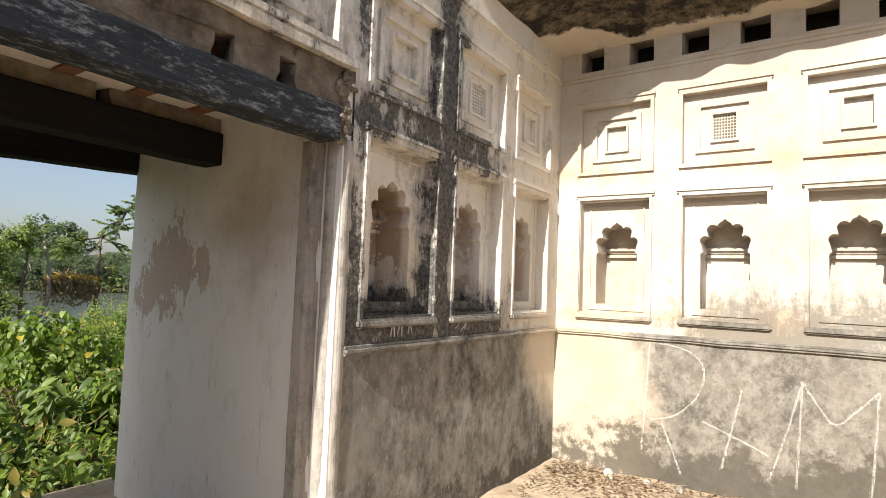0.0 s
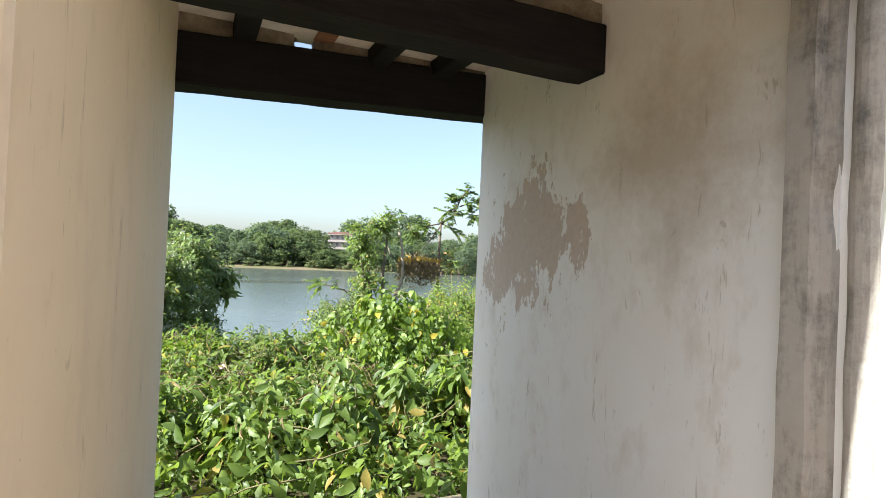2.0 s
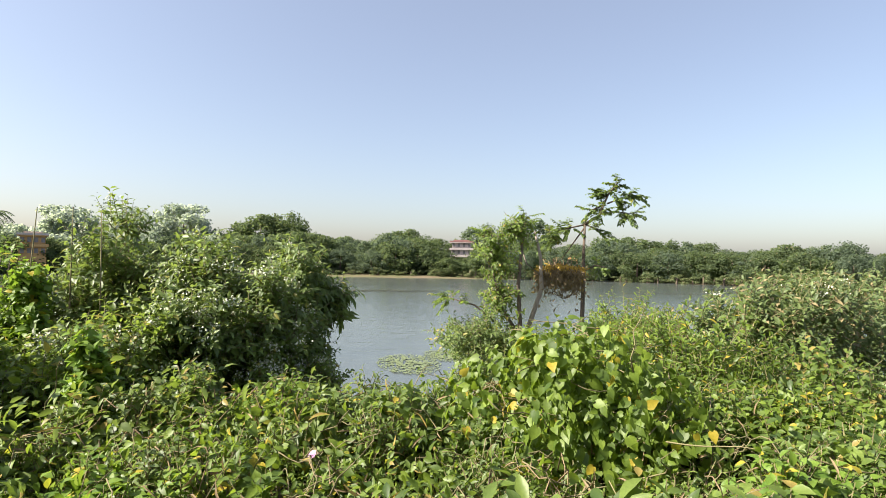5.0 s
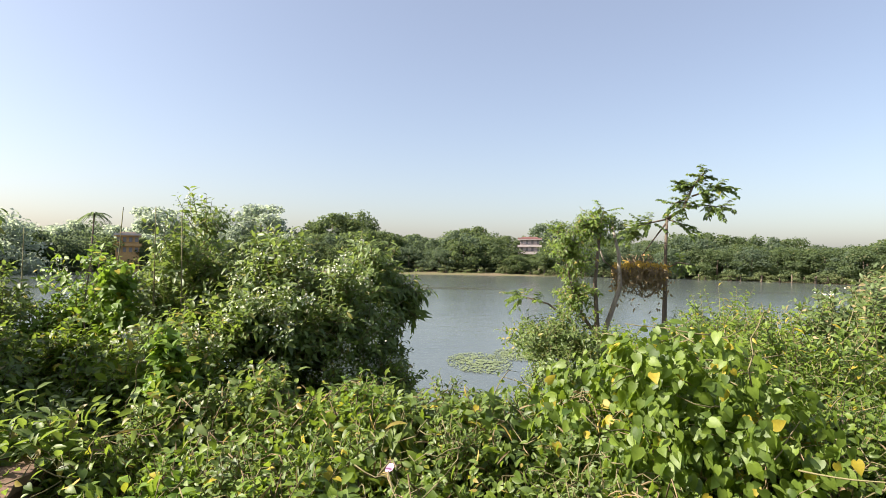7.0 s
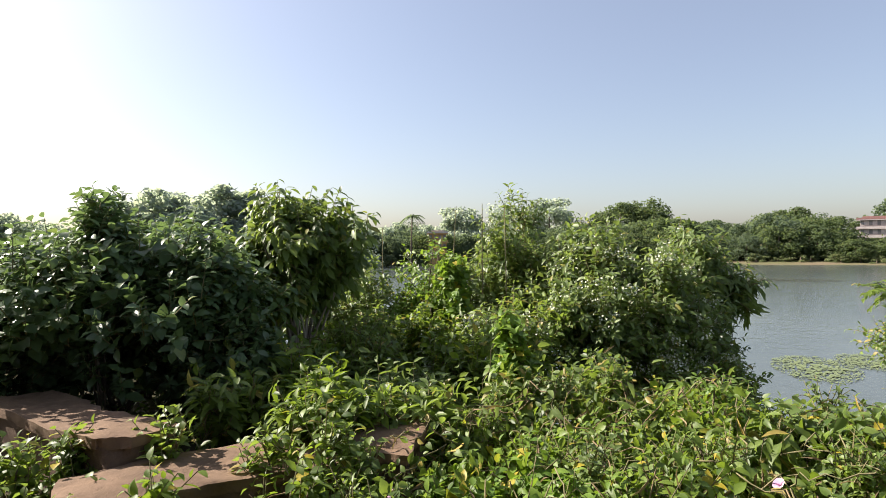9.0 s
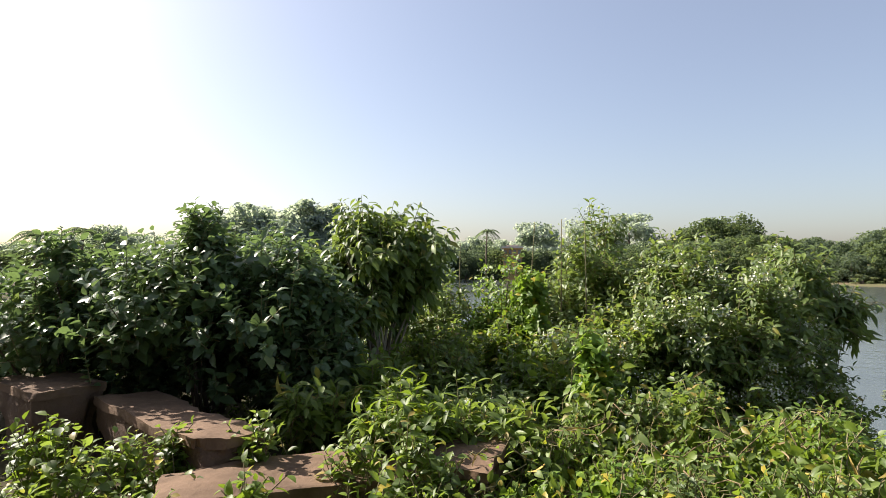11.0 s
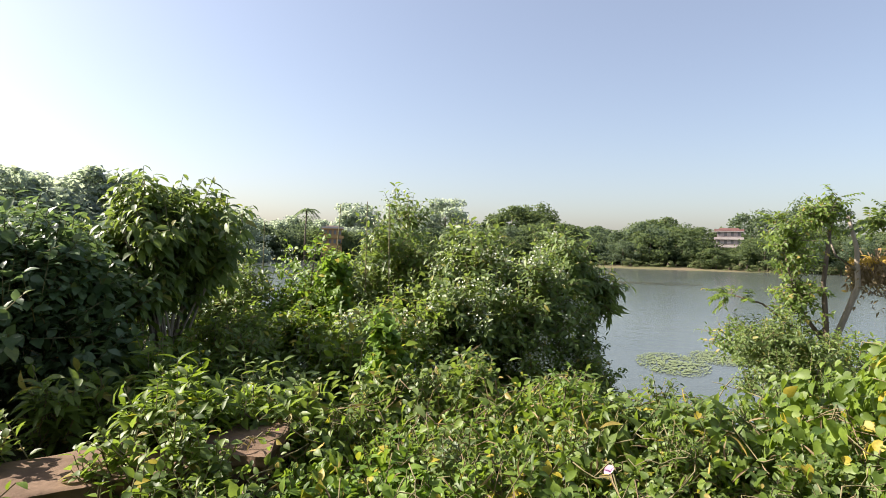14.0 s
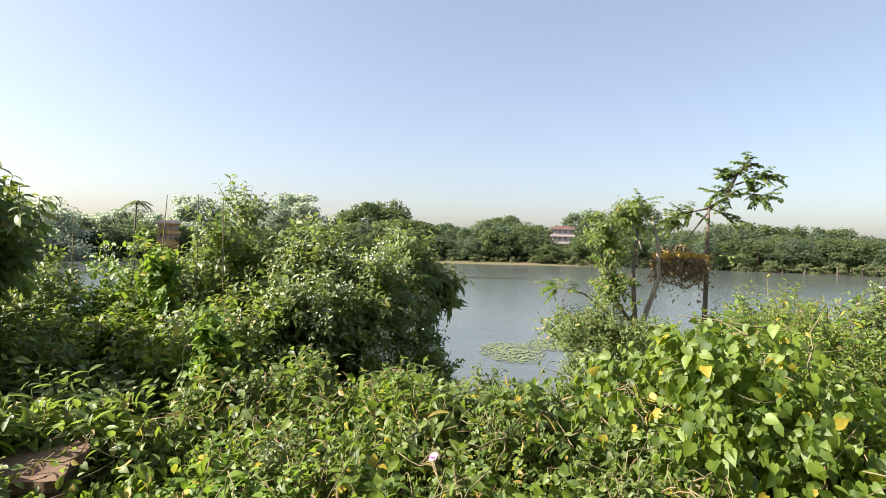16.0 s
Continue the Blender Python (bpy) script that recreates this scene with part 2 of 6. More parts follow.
def jamb_material(name, patch, tint):
    """Smooth grey-white plaster with a peeled brown patch."""
    m = Mat(name, 0.85, spec=0.3)
    c = m.mix(m.ramp(m.noise(1.1, 5, 0.6), 0.3, 0.7), tuple(v * k for v, k in zip((0.85, 0.85, 0.84), tint)), tuple(v * k for v, k in zip((0.79, 0.76, 0.71), tint)))
    c = m.mix(m.ramp(m.noise(3.5, 6, 0.7, (2.0, 2.0, 0.9)), 0.52, 0.75, 0, 0.4), c, (0.5, 0.41, 0.32))
    scr = m.ramp(m.noise(10, 4, 0.9, (1, 1, 0.16), dist=1.4), 0.62, 0.68, 0, 0.5)
    c = m.mix(scr, c, (0.36, 0.30, 0.24))
    px, pz, rx, rz = patch
    sm = m.math("ADD", m.math("ABSOLUTE", m.math("SUBTRACT", m.axis(0), px + 0.85), 0), m.math("ABSOLUTE", m.math("SUBTRACT", m.axis(2), pz + 0.28), 0))
    sm = m.math("ADD", sm, m.math("MULTIPLY", m.noise(5, 8, 0.75), 0.9))
    c = m.mix(m.ramp(sm, 0.55, 1.0, 0.6, 0), c, (0.40, 0.32, 0.22))
    d = None
    for ox, oz, fx, fz in ((0.0, 0.0, 0.8, 1.05), (-0.2, -0.12, 0.55, 0.8), (0.34, 0.06, 0.24, 0.6)):
        dx = m.math("DIVIDE", m.math("SUBTRACT", m.axis(0), px + ox * rx / 0.46), rx * fx)
        dz = m.math("DIVIDE", m.math("SUBTRACT", m.axis(2), pz + oz * rz / 0.34), rz * fz)
        q = m.math("POWER", m.math("ADD", m.math("MULTIPLY", dx, dx), m.math("MULTIPLY", dz, dz)), 0.5)
        d = q if d is None else m.math("MINIMUM", d, q)
    ragged = m.math("ADD", m.math("MULTIPLY", m.math("SUBTRACT", m.noise(4.2, 9, 0.72, (2.2, 2.2, 0.8)), 0.5), 2.6), m.math("MULTIPLY", m.math("SUBTRACT", m.noise(11, 6, 0.7, (1.5, 1.5, 0.8), (4, 2, 7)), 0.5), 2.3))
    e = m.math("ADD", d, ragged)
    bare = m.ramp(e, 0.72, 0.78, 1, 0)
    brown = m.mix(m.ramp(m.noise(30, 6, 0.7), 0.3, 0.7), (0.61, 0.53, 0.46), (0.52, 0.44, 0.37))
    c = m.mix(m.ramp(e, 0.78, 0.86, 0.35, 0), c, (0.9, 0.89, 0.87))
    c = m.mix(bare, c, brown)
    m.col(m.mix(m.ramp(m.noise(60, 3, 0.8), 0.7, 0.75, 0, 0.5), c, (0.12, 0.1, 0.08)))
    h = m.math("SUBTRACT", m.math("MULTIPLY", m.noise(14, 6, 0.65), 0.25), m.math("MULTIPLY", bare, 0.8))
    return m.bump(h, 0.5, 0.008).m


m_jamb = jamb_material("plaster_jamb_north", (-3.6, 1.53, 0.46, 0.34), (1, 1, 1))
m_jambs = jamb_material("plaster_jamb_south", (-2.45, 0.9, 0.08, 0.12), (0.82, 0.72, 0.59))


def wood(name, dark, pale, amount, drips=(3, 1.2, 3), size=5):
    m = Mat(name, 0.85, spec=0.15)
    g = m.noise(6, 6, 0.7, (9, 0.6, 9))
    c = m.mix(m.ramp(g, 0.3, 0.7), dark, tuple(v * 1.9 for v in dark))
    worn = m.ramp(m.noise(size, 9, 0.82, drips), 0.62 - amount, 0.74 - amount, 0, 0.8)
    m.col(m.mix(worn, c, pale))
    return m.bump(g, 0.5, 0.006).m


m_beam_front = wood("beam_weathered", (0.020, 0.023, 0.027), (0.28, 0.30, 0.32), 0.10, (1.3, 0.5, 1.6), 17)
m_beam = wood("beam_dark", (0.010, 0.009, 0.009), (0.05, 0.045, 0.04), -0.08)
m_joist = wood("joist_red", (0.16, 0.085, 0.05), (0.3, 0.2, 0.13), 0.0)


def speckled(name, a, b, scale, rough=0.9, bump=0.5, dist=0.02, stretch=(1, 1, 1), spec=0.3):
    m = Mat(name, rough, spec=spec)
    c = m.mix(m.ramp(m.noise(scale, 6, 0.65, stretch), 0.3, 0.7), a, b)
    c = m.mix(m.ramp(m.noise(scale * 7, 5, 0.7, stretch, (5, 2, 1)), 0.4, 0.75, 0, 0.5), c, tuple(v * 0.5 for v in a))
    m.col(c)
    return m.bump(m.noise(scale * 4, 7, 0.7, stretch), bump, dist).m


m_ceil = speckled("ceiling_plaster", (0.84, 0.81, 0.74), (0.78, 0.70, 0.6), 2.0)
m_floor = speckled("floor_earth", (0.42, 0.32, 0.22), (0.53, 0.43, 0.31), 3.0, bump=0.9)
m_stone = speckled("laterite", (0.17, 0.11, 0.075), (0.10, 0.065, 0.045), 2.2, bump=0.9, dist=0.03)
m_cap = speckled("mortar_cap", (0.24, 0.155, 0.10), (0.12, 0.077, 0.05), 2.6, bump=0.7, dist=0.02)
m_brick = speckled("old_brick", (0.30, 0.12, 0.07), (0.2, 0.07, 0.045), 5.0, bump=0.8)
m_rubble = speckled("rubble_mortar", (0.46, 0.39, 0.30), (0.10, 0.075, 0.055), 6.5, bump=1.0, dist=0.04)
m_ventshade = speckled("vent_shade", (0.02, 0.018, 0.015), (0.03, 0.026, 0.02), 5.0)
m_chalk = speckled("chalk", (0.55, 0.53, 0.48), (0.8, 0.78, 0.73), 28, bump=0.2)
m_bark = speckled("bark", (0.12, 0.09, 0.065), (0.19, 0.15, 0.11), 9.0, stretch=(1, 1, 0.3), bump=0.9)
m_pale = speckled("pale_bark", (0.30, 0.25, 0.19), (0.42, 0.36, 0.28), 9.0, stretch=(1, 1, 0.3), bump=0.7)
m_twig = speckled("green_stem", (0.15, 0.15, 0.06), (0.26, 0.21, 0.12), 14.0, bump=0.3)
m_dry = speckled("dry_vine", (0.30, 0.22, 0.12), (0.18, 0.13, 0.075), 8.0, bump=0.4)
m_hwall = speckled("house_wall_white", (0.62, 0.55, 0.52), (0.5, 0.43, 0.4), 0.4, bump=0.1)
m_hred = speckled("house_red", (0.36, 0.19, 0.17), (0.28, 0.15, 0.14), 0.5, bump=0.1)
m_hgrey = speckled("house_concrete", (0.3, 0.28, 0.27), (0.22, 0.2, 0.2), 0.5, bump=0.1)
m_horange = speckled("house_ochre", (0.60, 0.38, 0.17), (0.5, 0.3, 0.13), 0.5, bump=0.1)
m_petal = speckled("petal_pink", (0.55, 0.3, 0.46), (0.66, 0.44, 0.58), 30, bump=0.1)
m_flower = speckled("flower_white", (0.68, 0.69, 0.56), (0.56, 0.6, 0.44), 20, bump=0.1)


def vault_material():
    m = Mat("vault_sooty", 0.9, spec=0.2)
    f = m.math("SUBTRACT", BY, m.axis(1))
    f = m.math("ADD", f, m.math("MULTIPLY", m.math("SUBTRACT", m.noise(3.2, 7, 0.7), 0.5), 0.5))
    f = m.math("SUBTRACT", f, m.ramp(m.axis(0), -2.07, -1.35, 0.5, 0.08))
    black = m.mix(m.ramp(m.noise(6, 7, 0.75), 0.45, 0.62), (0.03, 0.027, 0.022), (0.2, 0.16, 0.11))
    m.col(m.mix(m.ramp(f, 0.0, 0.05), (0.7, 0.62, 0.5), black))
    return m.bump(m.noise(9, 7, 0.7), 0.9, 0.05).m


m_vault = vault_material()


def leaf_material(name, dark, light, yellow=(0.3, 0.28, 0.03), share=0.04, rough=0.42, trans=0.45, vein=0.0):
    m = Mat(name, rough, spec=0.45)
    r = m.t.nodes.new("ShaderNodeNewGeometry").outputs["Random Per Island"]
    oi = m.t.nodes.new("ShaderNodeObjectInfo").outputs["Random"]
    r = m.math("FRACT", m.math("ADD", r, oi), 0)
    c = m.mix(m.ramp(r, 0, 1), dark, light)
    c = m.mix(m.ramp(m.noise(1.1, 3), 0.35, 0.65, 0, 0.6), c, tuple(0.5 * (a + b) * 0.8 for a, b in zip(dark, light)))
    c = m.mix(m.math("GREATER_THAN", r, 1 - share), c, yellow)
    c = m.mix(m.ramp(m.noise(45, 4, 0.7), 0.4, 0.7, 0, 0.3), c, tuple(v * 0.55 for v in dark))
    m.col(c)
    tr = m.t.nodes.new("ShaderNodeBsdfTranslucent")
    m.link(m.mix(0.45, c, (light[0] * 1.5, light[1] * 1.5, light[2] * 0.7)), tr.inputs[0])
    mx = m.t.nodes.new("ShaderNodeMixShader")
    mx.inputs[0].default_value = trans
    m.link(m.b.outputs[0], mx.inputs[1])
    m.link(tr.outputs[0], mx.inputs[2])
    m.link(mx.outputs[0], m.t.nodes["Material Output"].inputs[0])
    return m.m


l_vine = leaf_material("leaf_vine", (0.04, 0.085, 0.018), (0.25, 0.35, 0.045), (0.46, 0.36, 0.04), 0.04, 0.5, 0.42)
l_herb = leaf_material("leaf_herb", (0.038, 0.08, 0.02), (0.28, 0.38, 0.08), (0.38, 0.29, 0.08), 0.06, 0.46, 0.45)
l_shrub = leaf_material("leaf_shrub", (0.045, 0.085, 0.024), (0.26, 0.345, 0.10), (0.28, 0.26, 0.06), 0.03, 0.47, 0.38)
l_olive = leaf_material("leaf_olive", (0.055, 0.09, 0.03), (0.21, 0.28, 0.09), (0.36, 0.28, 0.14), 0.08, 0.55, 0.30)
l_dark = leaf_material("leaf_dark_glossy", (0.060, 0.110, 0.050), (0.17, 0.25, 0.11), (0.2, 0.24, 0.06), 0.03, 0.34, 0.36)
l_lime = leaf_material("leaf_lime", (0.09, 0.18, 0.025), (0.24, 0.36, 0.05), (0.5, 0.4, 0.05), 0.06, 0.5, 0.42)
l_far = leaf_material("leaf_far", (0.085, 0.125, 0.060), (0.15, 0.20, 0.09), (0.2, 0.2, 0.1), 0.05, 0.95, 0.55)
# distance haze is mixed into these two leaf colours, bluish and then pale grey
l_hazeblue = leaf_material("leaf_haze_blue", (0.10, 0.145, 0.095), (0.16, 0.21, 0.135), (0.18, 0.2, 0.13), 0.05, 0.95, 0.58)
l_hazegrey = leaf_material("leaf_haze_grey", (0.33, 0.39, 0.38), (0.40, 0.46, 0.44), (0.3, 0.33, 0.3), 0.05, 0.95, 0.68)
l_scrub = leaf_material("leaf_scrub", (0.11, 0.15, 0.06), (0.18, 0.22, 0.08), (0.25, 0.22, 0.1), 0.08, 0.7, 0.25)
l_litter = leaf_material("leaf_litter", (0.16, 0.11, 0.07), (0.30, 0.22, 0.14), (0.36, 0.28, 0.18), 0.1, 0.9, 0.1)
l_dry = leaf_material("leaf_dry", (0.20, 0.14, 0.08), (0.34, 0.26, 0.14), (0.45, 0.33, 0.08), 0.1, 0.8, 0.2)
l_ochre = leaf_material("leaf_ochre", (0.42, 0.28, 0.06), (0.58, 0.40, 0.08), (0.5, 0.3, 0.06), 0.1, 0.8, 0.3)


def water_material():
    m = Mat("pond_water", 0.13, spec=0.5)
    m.b.inputs["IOR"].default_value = 1.33
    m.col(m.mix(m.ramp(m.noise(0.05, 3), 0.3, 0.7), (0.07, 0.085, 0.08), (0.10, 0.115, 0.105)))
    h = m.math("ADD", m.noise(0.9, 4, 0.6, (1.0, 0.5, 1)), m.math("MULTIPLY", m.noise(4.5, 3, 0.6, (1.4, 0.6, 1)), 0.3))
    return m.bump(h, 0.4, 0.08).m


m_water = water_material()
m_algae = speckled("algae", (0.19, 0.23, 0.11), (0.14, 0.18, 0.09), 1.2, bump=0.2)
m_pondband = speckled("pond_band", (0.05, 0.06, 0.035), (0.08, 0.085, 0.05), 0.5, bump=0.2)


# ---- mesh helpers ----
def mesh_of(name, verts, faces, mat, smooth=False):
    me = bpy.data.meshes.new(name)
    me.from_pydata([tuple(v) for v in verts], [], faces)
    me.materials.append(mat)
    if smooth:
        me.polygons.foreach_set("use_smooth", [True] * len(me.polygons))
    me.update()
    return me


def link_mesh(name, bm, mat, parent=None, label=""):
    me = bpy.data.meshes.new(name)
    bmesh.ops.recalc_face_normals(bm, faces=bm.faces)
    bm.to_mesh(me)
    bm.free()
    me.materials.append(mat)
    ob = new(name, me)
    ob.parent = parent
    if label:
        tagged(ob, label)
    return ob


def part(name, bm, mat, parent, label=""):
    return link_mesh(name, bm, mat, parent, label)


def empty(name, x=0, y=0, z=0):
    ob = new(name)
    ob.location = (x, y, z)
    bpy.context.view_layer.update()
    return ob


def box(bm, x0, x1, y0, y1, z0, z1, bevel=0.0):
    r = bmesh.ops.create_cube(bm, size=1.0)
    vs = r["verts"]
    for v in vs:
        v.co = ((x0 + x1) / 2 + v.co.x * (x1 - x0), (y0 + y1) / 2 + v.co.y * (y1 - y0), (z0 + z1) / 2 + v.co.z * (z1 - z0))
    if bevel:
        es = list({e for v in vs for e in v.link_edges})
        bmesh.ops.bevel(bm, geom=es, offset=bevel, segments=2, affect="EDGES")
    return bm


def boxes(*bs, bevel=0.0):
    bm = bmesh.new()
    for b in bs:
        box(bm, *b, bevel=bevel)
    return bm


def structure(name, bm, mat, label="", category=""):
    return tagged(link_mesh(name, bm, mat), label or name.replace("_", " "), category or name.split("_")[0], kind="structure")


def wobble(bm, amount, scale, seed=0):
    for v in bm.verts:
        v.co += Vector(noise.noise_vector(v.co * scale + Vector((seed, 0, 0)))) * amount


def tube(path, radii, sides=6):
    """Vertices and faces of a tapering tube along a path."""
    vs, fs = [], []
    for i, p in enumerate(path):
        d = (Vector(path[min(i + 1, len(path) - 1)]) - Vector(path[max(i - 1, 0)])).normalized()
        u = d.orthogonal().normalized()
        w = d.cross(u)
        for k in range(sides):
            a = 2 * math.pi * k / sides
            vs.append(Vector(p) + (u * math.cos(a) + w * math.sin(a)) * radii[i])
    for i in range(len(path) - 1):
        for k in range(sides):
            a, b = i * sides + k, i * sides + (k + 1) % sides
            fs.append((a, b, b + sides, a + sides))
    fs.append(tuple(range(sides))[::-1])
    fs.append(tuple(range((len(path) - 1) * sides, len(path) * sides)))
    return vs, fs


def tubes(name, runs, mat, sides=6):
    vs, fs = [], []
    for path, radii in runs:
        v, f = tube(path, radii, sides)
        o = len(vs)
        vs += v
        fs += [tuple(i + o for i in q) for q in f]
    return mesh_of(name, vs, fs, mat, True)


def relief(us, zs, depth, place):
    """A stepped wall face: one flat field for each cell of the grid us x zs at the depth given, with returns between fields of unlike depth.
    depth(u, z) gives None for a hole; place(u, d, z) turns it into a point."""
    bm = bmesh.new()
    D = {}
    for i in range(len(us) - 1):
        for j in range(len(zs) - 1):
            D[i, j] = depth((us[i] + us[i + 1]) / 2, (zs[j] + zs[j + 1]) / 2)

    def quad(*ps):
        bm.faces.new([bm.verts.new(place(*p)) for p in ps])
    for (i, j), d in D.items():
        u0, u1, z0, z1 = us[i], us[i + 1], zs[j], zs[j + 1]
        if d is not None:
            quad((u0, d, z0), (u1, d, z0), (u1, d, z1), (u0, d, z1))
        for e, (a, b) in (((i + 1, j), ((u1, z0), (u1, z1))), ((i, j + 1), ((u0, z1), (u1, z1)))):
            if e in D and D[e] != d:
                p, q = (0.3 if d is None else d), (0.3 if D[e] is None else D[e])
                if p != q:
                    quad((a[0], p, a[1]), (b[0], p, b[1]), (b[0], q, b[1]), (a[0], q, a[1]))
    return bm


def cusped(w, h0, h1, tip):
    """Outline of a niche with a five-lobed pointed arch: width w, springing height h0, crown h1, from its sill's middle at (0, 0)."""
    lobes = [(-w * 0.40, h0 + (h1 - h0) * 0.24, w * 0.115, 215, 60), (-w * 0.245, h0 + (h1 - h0) * 0.62, w * 0.125, 200, 45)]
    half = []
    for cx, cz, r, a0, a1 in lobes:
        for k in range(7):
            a = radians(a0 + (a1 - a0) * k / 6)
            half.append((cx + r * math.cos(a), cz + r * math.sin(a)))
    half += [(-w * 0.115, h0 + (h1 - h0) * 0.86), (-w * 0.05, h0 + (h1 - h0) * 0.92), (-w * 0.02, h1 - tip * 0.2)]
    left = [(-w / 2, 0), (-w / 2, h0 * 0.9), (-w / 2 * 0.9, h0 * 0.93)] + half
    return left + [(0, h1)] + [(-x, z) for x, z in reversed(left)]


def niche(name, u0, u1, z0, z1, front, deep, place, w, sill, h0, h1, mat, mat_in, parent):
    """A panel pierced by a cusped niche with its reveal, back, sill and a moulding inside."""
    uc = (u0 + u1) / 2
    out = [(uc + x, sill + z) for x, z in cusped(w, h0, h1, 0.05)]
    bm = bmesh.new()
    rect = [bm.verts.new(place(u, front, z)) for u, z in ((u0, z0), (u1, z0), (u1, z1), (u0, z1))]
    ring = [bm.verts.new(place(u, front, z)) for u, z in out]
    es = [bm.edges.new((r[i], r[(i + 1) % len(r)])) for r in (rect, ring) for i in range(len(r))]
    bmesh.ops.triangle_fill(bm, use_beauty=True, edges=es)
    pane = part("panel", bm, mat, parent)
    bm = bmesh.new()
    a = [bm.verts.new(place(u, front, z)) for u, z in out]
    b = [bm.verts.new(place(u, deep, z)) for u, z in out]
    for i in range(len(out)):
        j = (i + 1) % len(out)
        bm.faces.new((a[i], a[j], b[j], b[i]))
    bmesh.ops.triangle_fill(bm, use_beauty=True, edges=[bm.edges.get((b[i], b[(i + 1) % len(b)])) for i in range(len(b))])
    part("niche", bm, mat_in, parent)
    bm = bmesh.new()
    for k, (dz, out_d) in enumerate(((0.0, 0.035), (0.035, 0.02), (0.06, 0.045))):
        zc = sill + h0 * 0.86 + dz
        p = [place(uc - w / 2 + 0.004, deep, zc), place(uc + w / 2 - 0.004, deep - out_d, zc + 0.025)]
        box(bm, *[c for q in zip(p[0], p[1]) for c in (min(q), max(q))])
    part("moulding", bm, mat_in, parent)
    return pane


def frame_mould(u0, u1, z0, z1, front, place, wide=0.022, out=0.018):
    """A raised fillet round a panel."""
    bm = bmesh.new()
    for a0, a1, b0, b1 in ((u0 - wide, u1 + wide, z1, z1 + wide), (u0 - wide, u1 + wide, z0 - wide, z0), (u0 - wide, u0, z0, z1), (u1, u1 + wide, z0, z1)):
        p, q = place(a0, front, b0), place(a1, front - out, b1)
        box(bm, *[c for s in zip(p, q) for c in (min(s), max(s))])
    return bm


def hood(u0, u1, z, front, place, mat, parent):
    """The little projecting cornice over a panel."""
    bm = bmesh.new()
    for k, (dz, o) in enumerate(((0.0, 0.018), (0.015, 0.03), (0.028, 0.02))):
        p, q = place(u0 - 0.03 - o * 0.3, front + 0.03, z + dz), place(u1 + 0.03 + o * 0.3, front - o, z + dz + 0.0145)
        box(bm, *[c for s in zip(p, q) for c in (min(s), max(s))])
    wobble(bm, 0.006, 6)
    part("hood_moulding", bm, mat, parent)


# ---- the ruined pavilion ----
FL = -0.05
WX = -2.07
ZL = 1.16
TOP = 4.25
P_W = [(2.24, 2.90), (3.12, 3.76), (3.99, 4.62)]
P_B = [(-1.85, -1.24), (-0.98, -0.37), (-0.11, 0.50), (0.76, 1.37), (1.63, 2.24)]
PZ, UZ = (1.30, 2.31), (2.57, 3.16)


def on_west(u, d, z):
    return (WX - d, u, z)


def on_back(u, d, z):
    return (u, BY + d, z)


